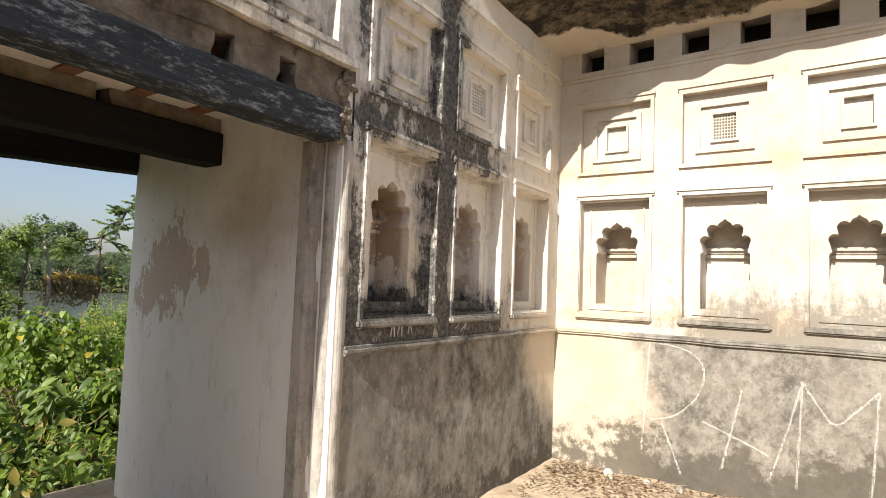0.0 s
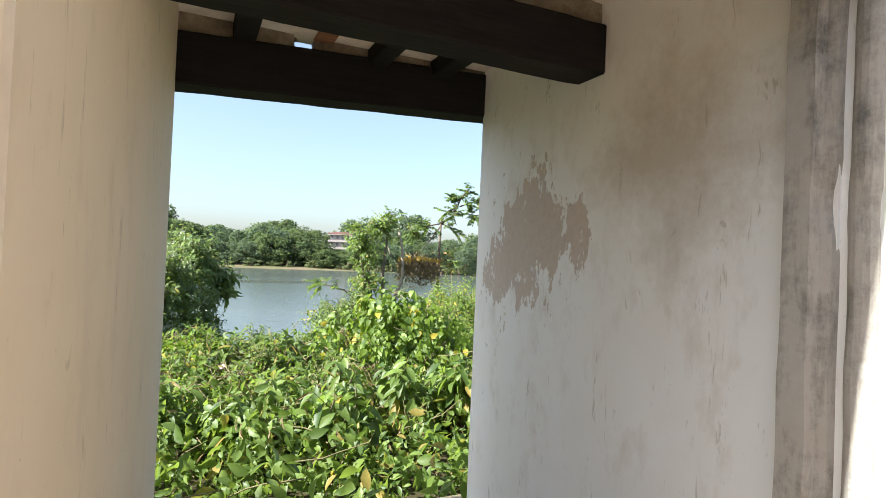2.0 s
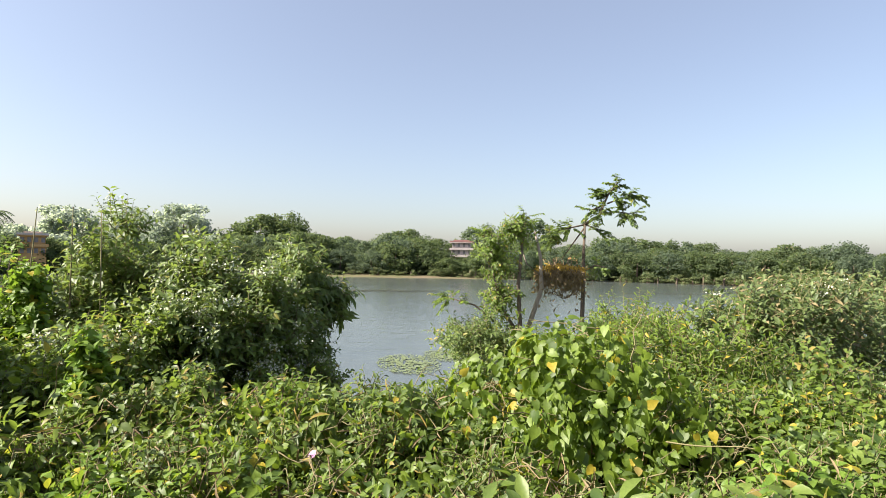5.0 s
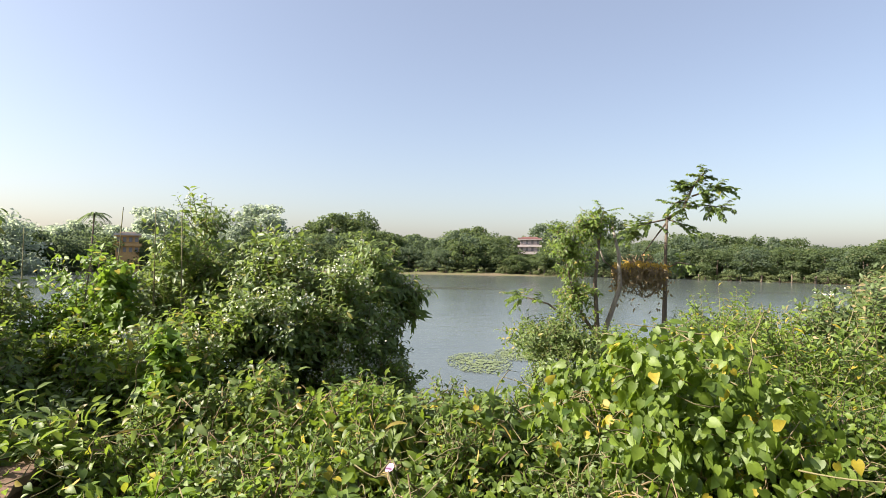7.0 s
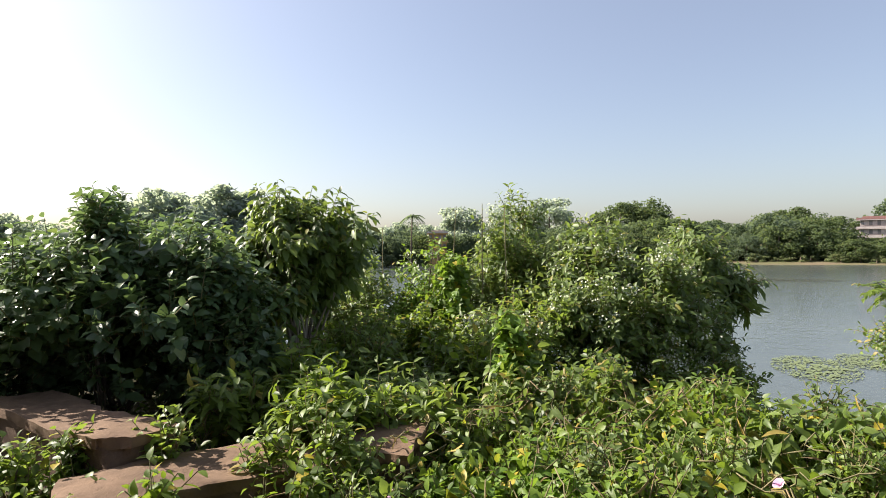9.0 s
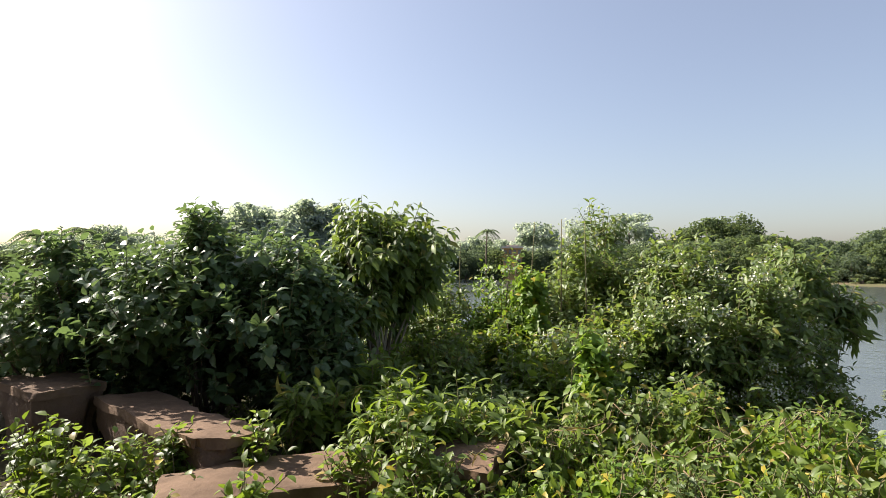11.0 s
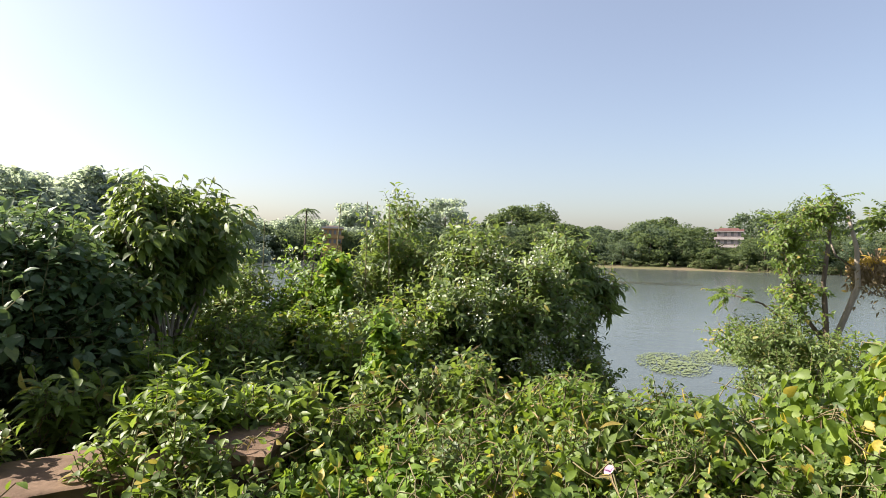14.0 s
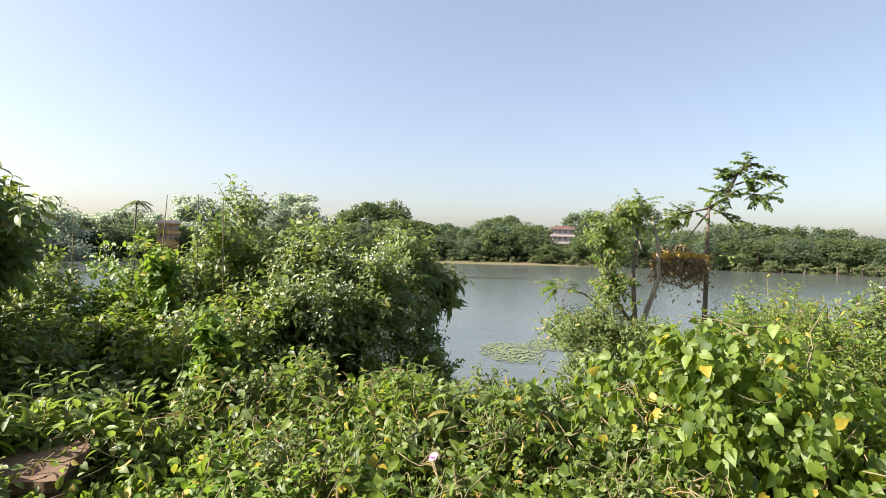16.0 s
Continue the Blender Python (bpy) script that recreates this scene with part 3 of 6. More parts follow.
def panel_wall(name, u0, u1, panels, place, m_up, m_low, label, vents, uppers):
    us = sorted({u0, u1, *[v for p in panels for v in p], *[v for p in uppers for a in (0, 0.09, 0.13, 0.2, 0.22) for v in (p[0] + a, p[1] - a)],
                 *[v for p in vents for v in p]})
    zs = sorted({ZL, ZL + 0.10, PZ[0], PZ[1], *[v for a in (0, 0.09, 0.12, 0.17, 0.19) for v in (UZ[0] + a, UZ[1] - a)], 3.42, 3.45, 3.47, 3.5, 3.75, TOP})

    def depth(u, z):
        if PZ[0] < z < PZ[1] and any(a < u < b for a, b in panels):
            return None
        for a, b in uppers:
            if a < u < b and UZ[0] < z < UZ[1]:
                e = min(u - a, b - u)
                f = min(z - UZ[0], UZ[1] - z)
                if e > 0.22 and f > 0.19:
                    return 0.075
                if e > 0.20 and f > 0.17:
                    return 0.03
                if e > 0.13 and f > 0.12:
                    return 0.05
                if e > 0.09 and f > 0.09:
                    return 0.025
                return 0.045
        if 3.5 < z < 3.75 and any(a < u < b for a, b in vents):
            return 0.28
        if 3.45 < z < 3.47:
            return -0.03
        if 3.42 < z < 3.5:
            return -0.015
        return 0.0
    wall = structure(name, relief(us, zs, depth, place), m_up, label, "wall")
    bm = bmesh.new()
    n = 40
    rows = [FL - 0.3, FL, 0.2, 0.5, 0.8, 1.1, ZL]
    grid = [[bm.verts.new(place(u0 + (u1 - u0) * i / n, 0.0, z)) for i in range(n + 1)] for z in rows]
    for j in range(len(rows) - 1):
        for i in range(n):
            bm.faces.new((grid[j][i], grid[j][i + 1], grid[j + 1][i + 1], grid[j + 1][i]))
    part("dado", bm, m_low, wall, "grey mould-stained plaster dado")
    bm = bmesh.new()
    for dz, o, h in ((0.0, 0.022, 0.016), (0.018, 0.034, 0.016), (0.036, 0.018, 0.014)):
        p, q = place(u0, 0.02, ZL - 0.05 + dz), place(u1, -o, ZL - 0.05 + dz + h)
        box(bm, *[c for s in zip(p, q) for c in (min(s), max(s))])
    bmesh.ops.subdivide_edges(bm, edges=[e for e in bm.edges if e.calc_length() > 0.5], cuts=24)
    wobble(bm, 0.006, 5)
    part("ledge_moulding", bm, m_low, wall)
    for a, b in panels:
        niche(name, a, b, PZ[0], PZ[1], 0.09, 0.36, place, 0.36, 1.385, 0.50, 0.735, m_up, m_up, wall)
        bm = bmesh.new()
        for c0, c1, d0, d1 in ((a, a + 0.004, *PZ), (b - 0.004, b, *PZ), (a, b, PZ[0] - 0.004, PZ[0] + 0.012), (a, b, PZ[1] - 0.012, PZ[1])):
            p, q = place(c0, 0.0, d0), place(c1, 0.1, d1)
            box(bm, *[c for s in zip(p, q) for c in (min(s), max(s))])
        part("reveal", bm, m_up, wall)
        part("fillet", frame_mould(a, b, PZ[0], PZ[1], 0.0, place), m_up, wall)
        part("fillet", frame_mould(a + 0.075, b - 0.075, PZ[0] + 0.045, PZ[1] - 0.06, 0.09, place, 0.012, 0.01), m_up, wall)
        hood(a, b, PZ[1] + 0.02, 0.0, place, m_up, wall)
        bm = bmesh.new()
        p, q = place(a - 0.03, 0.1, PZ[0] - 0.05), place(b + 0.03, -0.035, PZ[0] - 0.002)
        box(bm, *[c for s in zip(p, q) for c in (min(s), max(s))], bevel=0.012)
        part("sill", bm, m_low, wall)
    for a, b in uppers:
        part("fillet", frame_mould(a, b, UZ[0], UZ[1], 0.0, place, 0.03, 0.022), m_up, wall)
        hood(a, b, UZ[1] + 0.03, 0.0, place, m_up, wall)
    for a, b in vents:
        # near-black plate across the recess: the vent's inner shade given as colour
        bm = bmesh.new()
        p, q = place(a + 0.003, 0.27, 3.503), place(b - 0.003, 0.276, 3.747)
        box(bm, *[c for s in zip(p, q) for c in (min(s), max(s))])
        part("vent_back", bm, m_ventshade, wall, "near-black panel painting the shade inside the vent")
    return wall


def jali(u0, u1, z0, z1, d, place, parent, mat):
    """A pierced screen: two crossing sets of thin bars and rings."""
    bm = bmesh.new()
    n = 10
    for k in range(n + 1):
        s = k / n
        p, q = place(u0 + (u1 - u0) * s - 0.004, d, z0), place(u0 + (u1 - u0) * s + 0.004, d - 0.014, z1)
        box(bm, *[c for r in zip(p, q) for c in (min(r), max(r))])
        p, q = place(u0, d - 0.002, z0 + (z1 - z0) * s - 0.004), place(u1, d - 0.012, z0 + (z1 - z0) * s + 0.004)
        box(bm, *[c for r in zip(p, q) for c in (min(r), max(r))])
    part("jali_screen", bm, mat, parent, "small pierced plaster screen")


vents = [(-1.87 + 0.437 * k, -1.66 + 0.437 * k) for k in range(10)]
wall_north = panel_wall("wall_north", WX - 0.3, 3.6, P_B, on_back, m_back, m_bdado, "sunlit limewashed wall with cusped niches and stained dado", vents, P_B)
jali(-0.98 + 0.2, -0.37 - 0.2, UZ[0] + 0.17, UZ[1] - 0.17, 0.07, on_back, wall_north, m_back)
wall_west = panel_wall("wall_west", 2.12, BY, P_W, on_west, m_west, m_dado, "mouldy limewashed wall with niches and black stains", [], P_W)
jali(3.12 + 0.2, 3.76 - 0.2, UZ[0] + 0.17, UZ[1] - 0.17, 0.07, on_west, wall_west, m_west)
structure("wall_west_core", boxes((-4.13, WX - 0.40, 2.07, 5.3, FL - 0.6, TOP), (WX - 0.4, WX - 0.012, 2.06, 2.118, FL - 0.6, 2.6)), m_jamb, "thick plastered wall beside the passage", "wall")
structure("wall_north_core", boxes((-4.13, 3.9, BY + 0.42, BY + 0.8, FL - 0.6, TOP)), m_room, "outer body of the north wall", "wall")

# passage jambs, slightly splayed, as thick slabs
bm = bmesh.new()
foot = [(-2.2, 2.05), (-4.13, 2.03), (-4.13, 2.3), (-2.2, 2.3)]
lo = [bm.verts.new((x, y, FL - 0.6)) for x, y in foot]
hi = [bm.verts.new((x, y, 2.62)) for x, y in foot]
bm.faces.new(lo), bm.faces.new(hi)
for i in range(4):
    bm.faces.new((lo[i], lo[(i + 1) % 4], hi[(i + 1) % 4], hi[i]))
bmesh.ops.bevel(bm, geom=[e for e in bm.edges if abs(e.verts[0].co.z - e.verts[1].co.z) > 1], offset=0.015, segments=3, affect="EDGES")
structure("jamb_north", bm, m_jamb, "grey-white plaster passage wall with peeled brown patch", "wall")
bm = bmesh.new()
foot = [(-2.15, 0.2), (-2.15, 0.362), (-4.13, 0.47), (-4.13, -0.3), (-2.15, -0.3)]
lo = [bm.verts.new((x, y, FL - 0.6)) for x, y in foot]
hi = [bm.verts.new((x, y, 2.62)) for x, y in foot]
bm.faces.new(lo), bm.faces.new(hi)
for i in range(5):
    bm.faces.new((lo[i], lo[(i + 1) % 5], hi[(i + 1) % 5], hi[i]))
bmesh.ops.bevel(bm, geom=[e for e in bm.edges if abs(e.verts[0].co.z - e.verts[1].co.z) > 1], offset=0.02, segments=3, affect="EDGES")
structure("jamb_south", bm, m_jambs, "cream plaster passage wall with scratches", "wall")
structure("wall_southwest", boxes((-4.13, WX, -5.0, -0.39, FL - 0.6, TOP), (-2.2, WX, -0.39, 0.25, FL - 0.6, 2.2), bevel=0.012), m_dado, "mould-black plaster wall south of the passage", "wall")
structure("wall_south", boxes((-4.13, 3.9, -5.4, -5.0, FL - 0.6, 3.6)), m_room, "plain limewashed wall", "wall")
structure("wall_east", boxes((3.6, 3.9, -5.0, 5.2, FL - 0.6, 3.6)), m_room, "plain limewashed wall", "wall")

# pilaster mouldings at the mouth of the passage
def profile_run(name, profile, z0, z1, mat, label):
    """A moulded edge: a stepped and rounded profile drawn up the wall, worn along its length."""
    n = 60
    bm = bmesh.new()
    rows = [[bm.verts.new((x, y, z0 + (z1 - z0) * k / n)) for x, y in profile] for k in range(n + 1)]
    for a, b_ in zip(rows, rows[1:]):
        for p in range(len(profile) - 1):
            bm.faces.new((a[p], a[p + 1], b_[p + 1], b_[p]))
    for v in bm.verts:
        q = v.co
        chip = max(0.0, noise.noise(q * 7) - 0.25) * 0.05
        v.co += Vector((-0.5, 0.5, 0)) * chip + Vector(noise.noise_vector(q * 5)) * 0.004
    return structure(name, bm, mat, label, "pilaster")


rnd = [(-2.145 + 0.04 * math.cos(a) - 0.01, 2.075 - 0.04 * math.sin(a)) for a in np.linspace(2.9, 0.2, 8)]
rnd2 = [(-2.098 + 0.035 * math.cos(a), 2.10 - 0.035 * math.sin(a)) for a in np.linspace(2.6, 0.0, 8)]
profile_run("pilaster", [(-2.33, 2.06), (-2.325, 2.0), (-2.25, 1.998), (-2.243, 2.03), (-2.215, 2.035), (-2.21, 2.065)] + rnd + rnd2 + [(-2.066, 2.125)], FL - 0.1, 2.24, m_pil, "worn white plaster pilaster with rounded mouldings")

# lintel zone: beams, rubble, wall above
def beam(name, x0, x1, y0, y1, z0, z1, mat, label, tilt=0.0):
    bm = bmesh.new()
    box(bm, x0, x1, y0, y1, z0, z1)
    bmesh.ops.subdivide_edges(bm, edges=[e for e in bm.edges if abs(e.verts[0].co.y - e.verts[1].co.y) > 0.5], cuts=18)
    bmesh.ops.bevel(bm, geom=list(bm.edges), offset=0.008, segments=1, affect="EDGES")
    wobble(bm, 0.004, 9)
    for v in bm.verts:
        v.co.z += tilt * (v.co.y - (y0 + y1) / 2)
    return tagged(link_mesh(name, bm, mat), label, "beam")


beam("timber_beam", -2.21, -2.055, 0.02, 2.02, 2.222, 2.40, m_beam_front, "weathered grey-black timber lintel beam over the opening")
beam("timber_beam", -3.28, -3.11, 0.2, 2.16, 2.19, 2.39, m_beam, "dark timber beam across the passage")
beam("timber_beam", -4.27, -4.10, 0.2, 2.2, 2.19, 2.43, m_beam, "dark timber lintel beam at the outer opening", 0.045)
structure("ceiling_passage", boxes((-4.22, -2.25, -0.1, 2.3, 2.485, 2.66)), m_ceil, "stained cream passage ceiling", "ceiling")
BATTEN = "reddish batten flush with the passage ceiling"
JOIST = "dark timber joist between two beams"
for y, x0, x1, z0, mt, lb in ((0.42, -3.13, -2.25, 2.474, m_joist, BATTEN), (0.78, -3.13, -2.25, 2.474, m_joist, BATTEN), (1.14, -3.13, -2.25, 2.474, m_joist, BATTEN), (1.50, -3.13, -2.25, 2.474, m_joist, BATTEN), (1.84, -3.13, -2.25, 2.474, m_joist, BATTEN),
                              (0.75, -4.13, -3.25, 2.40, m_beam, JOIST), (1.12, -4.13, -3.25, 2.474, m_joist, BATTEN), (1.40, -4.13, -3.25, 2.40, m_beam, JOIST), (1.75, -4.13, -3.25, 2.40, m_beam, JOIST)):
    bm = bmesh.new()
    box(bm, x0, x1, y - 0.05, y + 0.05, z0, 2.4835, bevel=0.004)
    wobble(bm, 0.005, 5, y)
    tagged(link_mesh("joist", bm, mt), lb, "joist", "ceiling joists")
bm = boxes((-3.235, -3.14, 0.2, 0.62, 2.38, 2.49), (-3.235, -3.14, 0.8, 1.3, 2.38, 2.49), (-3.235, -3.14, 1.38, 2.2, 2.38, 2.49))
bmesh.ops.subdivide_edges(bm, edges=bm.edges[:], cuts=8, use_grid_fill=True)
wobble(bm, 0.025, 8)
structure("rubble_inner", bm, m_rubble, "crumbling mortar packed above the middle beam", "wall")
bm = boxes((-4.22, -4.12, 0.2, 0.98, 2.38, 2.60), (-4.22, -4.12, 1.08, 2.3, 2.42, 2.60), (-4.22, -4.12, 0.98, 1.08, 2.49, 2.60))
bmesh.ops.subdivide_edges(bm, edges=bm.edges[:], cuts=4, use_grid_fill=True)
wobble(bm, 0.014, 9)
structure("rubble_outer", bm, m_rubble, "crumbling infill above the outer beam with a small gap", "wall")
bm = boxes((-2.22, -2.09, 0.0, 1.30, 2.40, 2.60), (-2.22, -2.09, 1.40, 1.63, 2.40, 2.60), (-2.22, -2.09, 1.73, 2.1, 2.40, 2.60), (-2.22, -2.085, 0.0, 2.1, 2.53, 2.62))
bmesh.ops.subdivide_edges(bm, edges=bm.edges[:], cuts=9, use_grid_fill=True)
wobble(bm, 0.026, 9)
wobble(bm, 0.012, 23)
structure("rubble_course", bm, m_rubble, "crumbling mortar course above the beam with two sockets", "wall")
structure("socket_back", boxes((-2.30, -2.23, 0.9, 2.0, 2.40, 2.6)), m_brick, "red brick behind the empty beam sockets", "wall")


def door_head(u, z):
    if 1.28 < u < 1.96 and 2.72 < z < 3.3:
        e, f = min(u - 1.28, 1.96 - u), min(z - 2.72, 3.3 - z)
        return 0.08 if e > 0.18 and f > 0.14 else (0.04 if e > 0.1 and f > 0.08 else 0.06)
    if 0.42 < u < 1.10 and 2.72 < z < 3.3:
        return 0.06
    return 0.0


hu = [-0.4, 0.42, 1.10, 1.28, 1.38, 1.46, 1.78, 1.86, 1.96, 2.12]
hz = [2.62, 2.72, 2.80, 2.86, 3.16, 3.22, 3.3, 3.42, 3.45, TOP]
head = structure("wall_over_passage", relief(hu, hz, door_head, on_west), m_west, "blackened wall panel over the passage with moulded frame", "wall")
jali(1.46, 1.78, 2.86, 3.16, 0.078, on_west, head, m_west)
part("fillet", frame_mould(1.28, 1.96, 2.72, 3.3, 0.0, on_west, 0.03, 0.022), m_west, head)
part("fillet", frame_mould(0.42, 1.10, 2.72, 3.3, 0.0, on_west, 0.03, 0.022), m_west, head)
bm = boxes((-2.16, -2.04, -0.3, 2.12, 2.62, 2.665))
bmesh.ops.subdivide_edges(bm, edges=[e for e in bm.edges if e.calc_length() > 0.5], cuts=20)
wobble(bm, 0.012, 7)
part("ledge_moulding", bm, m_west, head)
structure("wall_head_core", boxes((-4.13, -2.3, -0.39, 2.05, 2.69, TOP)), m_room, "wall mass over the passage", "wall")
# the crumbled corner beside the beam's end
bm = bmesh.new()
for k in range(6):
    r = bmesh.ops.create_icosphere(bm, subdivisions=3, radius=0.03 + 0.012 * (k % 3))
    for v in r["verts"]:
        q = v.co.copy()
        v.co = Vector((q.x * 0.7, q.y * 1.3, q.z * 1.2)) * (0.85 + 0.7 * noise.noise(q * 40 + Vector((k, 0, 0)))) + Vector((-2.085, 2.04 + 0.03 * (k % 2), 2.24 + 0.06 * k))
structure("broken_corner", bm, m_rubble, "broken plaster corner with exposed mortar", "wall")

# remnant of the coved vault in the corner
def vault_reach(x):
    dw = x - WX
    base = 0.62 + 1.0 * math.exp(-((dw / 0.62) ** 1.15))
    return base + 0.10 * noise.noise(Vector((x * 4.1, 3, 0))) + 0.05 * noise.noise(Vector((x * 13, 7, 0)))


bm = bmesh.new()
nx, ny = 70, 14
grid = []
for i in range(nx + 1):
    x = WX + (3.6 - WX) * i / nx
    reach = vault_reach(x)
    col = []
    for j in range(ny + 1):
        d = reach * j / ny
        near = min(d, (x - WX) * 1.2)
        z = 3.70 + 0.24 * (1 - (1 - min(near, 1.3) / 1.3) ** 1.5)
        z += 0.03 * noise.noise(Vector((x * 5, d * 5, 0)))
        col.append(bm.verts.new((x, BY - d + 0.01, z)))
    grid.append(col)
for i in range(nx):
    for j in range(ny):
        bm.faces.new((grid[i][j], grid[i + 1][j], grid[i + 1][j + 1], grid[i][j + 1]))
r = bmesh.ops.extrude_face_region(bm, geom=bm.faces[:])
for v in [g for g in r["geom"] if isinstance(g, bmesh.types.BMVert)]:
    v.co.z += 0.16
structure("ceiling_vault", bm, m_vault, "broken coved vault with peeled blackened underside", "ceiling")

bm = bmesh.new()
bmesh.ops.create_grid(bm, x_segments=90, y_segments=110, size=0.5)
for v in bm.verts:
    x, y = -2.25 + (v.co.x + 0.5) * 6.1, -5.2 + (v.co.y + 0.5) * 10.3
    edge = min(BY - y, x - WX, 0.8)
    v.co = (x, y, FL + 0.05 * max(0, 0.5 - edge) + 0.035 * noise.noise(Vector((x * 2.2, y * 2.2, 0))) + 0.012 * noise.noise(Vector((x * 9, y * 9, 1))))
structure("floor", bm, m_floor, "bare earthen floor with dry leaf litter", "floor")
structure("floor_passage", boxes((-4.5, -2.24, 0.0, 2.2, FL - 0.5, FL - 0.005), bevel=0.01), m_floor, "worn earthen passage floor", "floor")

# chalk strokes on the north dado
def chalk(name, pts, label):
    """A dry chalk line: two or three passes of short crumbs with gaps where the plaster is rough."""
    rng = random.Random(len(pts) * 31 + int(pts[0][0] * 1000))
    for _ in range(3):
        mid = [pts[0]]
        for (x0, z0), (x1, z1) in zip(pts, pts[1:]):
            mid += [(0.75 * x0 + 0.25 * x1, 0.75 * z0 + 0.25 * z1), (0.25 * x0 + 0.75 * x1, 0.25 * z0 + 0.75 * z1)]
        pts = mid + [pts[-1]]
    vs, fs = [], []
    for off in (-0.004, 0.004):
        for (x0, z0), (x1, z1) in zip(pts, pts[1:]):
            ln = math.hypot(x1 - x0, z1 - z0)
            for k in range(max(1, int(ln / 0.004))):
                if rng.random() < 0.3:
                    continue
                q = (k + rng.random()) * 0.004 / max(ln, 0.004)
                x, z = x0 + (x1 - x0) * q + off + rng.gauss(0, 0.003), z0 + (z1 - z0) * q + rng.gauss(0, 0.003)
                r, o = rng.uniform(0.0008, 0.0031), len(vs)
                vs += [(x + r * 1.2 * math.cos(a) * rng.uniform(0.6, 1.2), BY - 0.003 - 0.0004 * rng.random(), z + r * 1.7 * math.sin(a)) for a in (0.3, 1.6, 2.8, 4.1, 5.3)]
                fs.append(tuple(range(o, o + 5)))
    tagged(new(name, mesh_of(name, vs, fs, m_chalk)), label, "graffiti", "chalk letters", "structure")


bowl = [(-1.22, 1.09), (-1.05, 1.08), (-0.9, 1.04), (-0.81, 0.96), (-0.80, 0.82), (-0.86, 0.67), (-0.98, 0.54), (-1.1, 0.48), (-1.22, 0.46)]
LETTER = "chalk initial scratched on the stained dado"
chalk("chalk_stroke", [(-1.22, 1.09), (-1.24, 0.8), (-1.26, 0.5), (-1.28, 0.2)], LETTER)
chalk("chalk_stroke", bowl, LETTER)
chalk("chalk_stroke", [(-1.12, 0.45), (-1.06, 0.3), (-0.97, 0.06)], LETTER)
chalk("chalk_stroke", [(-0.54, 0.79), (-0.6, 0.5), (-0.68, 0.17)], "chalk plus sign on the stained dado")
chalk("chalk_stroke", [(-0.83, 0.51), (-0.6, 0.43), (-0.36, 0.33)], "chalk plus sign on the stained dado")
chalk("chalk_stroke", [(-0.15, 0.9), (-0.17, 0.5), (-0.19, 0.13)], LETTER)
chalk("chalk_stroke", [(-0.15, 0.9), (-0.06, 0.74), (0.04, 0.59), (0.17, 0.74), (0.29, 0.88)], LETTER)
chalk("chalk_stroke", [(0.29, 0.88), (0.27, 0.5), (0.24, 0.15)], LETTER)
chalk("chalk_stroke", [(-0.16, 0.86), (-0.25, 0.5), (-0.36, 0.16)], "faint chalk slash on the stained dado")

# scratched marks on the ledge under the first niches
for k, (y0, dy, z0, dz) in enumerate(((2.50, 0.012, 1.19, 0.085), (2.535, -0.01, 1.19, 0.085), (2.56, 0.02, 1.20, 0.07), (2.60, 0.0, 1.19, 0.08), (2.66, 0.015, 1.20, 0.075), (2.70, -0.02, 1.20, 0.07), (3.18, 0.09, 1.21, 0.07), (3.24, 0.1, 1.19, 0.06), (3.30, 0.0, 1.20, 0.06))):
    vs, fs = tube([Vector((WX + 0.003, y0, z0)), Vector((WX + 0.003, y0 + dy * 0.5, z0 + dz * 0.5)), Vector((WX + 0.003, y0 + dy, z0 + dz))], [0.003, 0.005, 0.002], 5)
    tagged(new("scratch", mesh_of("scratch", vs, fs, m_chalk)), "pale mark scratched into mouldy plaster", "graffiti", "scratched marks", "structure")

# ---- ground and water ----
WATER = -3.5


def smooth(a, b, v):
    s = min(1.0, max(0.0, (v - a) / (b - a)))
    return s * s * (3 - 2 * s)


def ground_height(x, y):
    s = -4.5 - x
    if s < -0.3:
        return FL - 0.25
    r = math.hypot(x + 4, y - 1)
    bumps = 0.10 * noise.noise(Vector((x * 0.6, y * 0.6, 0))) + 0.3 * noise.noise(Vector((x * 0.13, y * 0.13, 4)))
    south = max(0.0, -(y + 5)) * 0.9
    near = -0.3 - 4.2 * smooth(2.8 + south * 0.5, 17 + south, s)
    far_r = 147 + 9 * noise.noise(Vector((y * 0.012, 5, x * 0.01))) + max(0, y - 20) * 0.06
    far = 1.2 * smooth(far_r - 6, far_r + 3, r) + 4.5 * smooth(far_r + 6, far_r + 50, r) + 7 * smooth(far_r + 60, far_r + 400, r)
    return near + far + bumps * (0.4 if r < 140 else 1.0)


bm = bmesh.new()
radii = [0.8 * 1.085 ** k for k in range(106)]
NA = 150
rings = []
for r in radii:
    ring = []
    for k in range(NA):
        a = 2 * math.pi * k / NA
        x, y = -5.2 + r * math.cos(a), 1 + r * math.sin(a)
        ring.append(bm.verts.new((x, y, ground_height(x, y))))
    rings.append(ring)
for a, b in zip(rings, rings[1:]):
    for k in range(NA):
        bm.faces.new((a[k], a[(k + 1) % NA], b[(k + 1) % NA], b[k]))
bm.faces.new(rings[0])


def ground_material():
    m = Mat("ground", 0.95, spec=0.15)
    soil = m.mix(m.ramp(m.noise(0.9, 6), 0.3, 0.7), (0.07, 0.05, 0.03), (0.05, 0.05, 0.02))
    bank = m.mix(m.ramp(m.noise(0.09, 5), 0.35, 0.65), (0.11, 0.12, 0.05), (0.17, 0.13, 0.085))
    d = m.ramp(m.axis(0), -60, -90)
    m.col(m.mix(d, soil, bank))
    return m.bump(m.noise(2.0, 8, 0.7), 0.9, 0.05).m


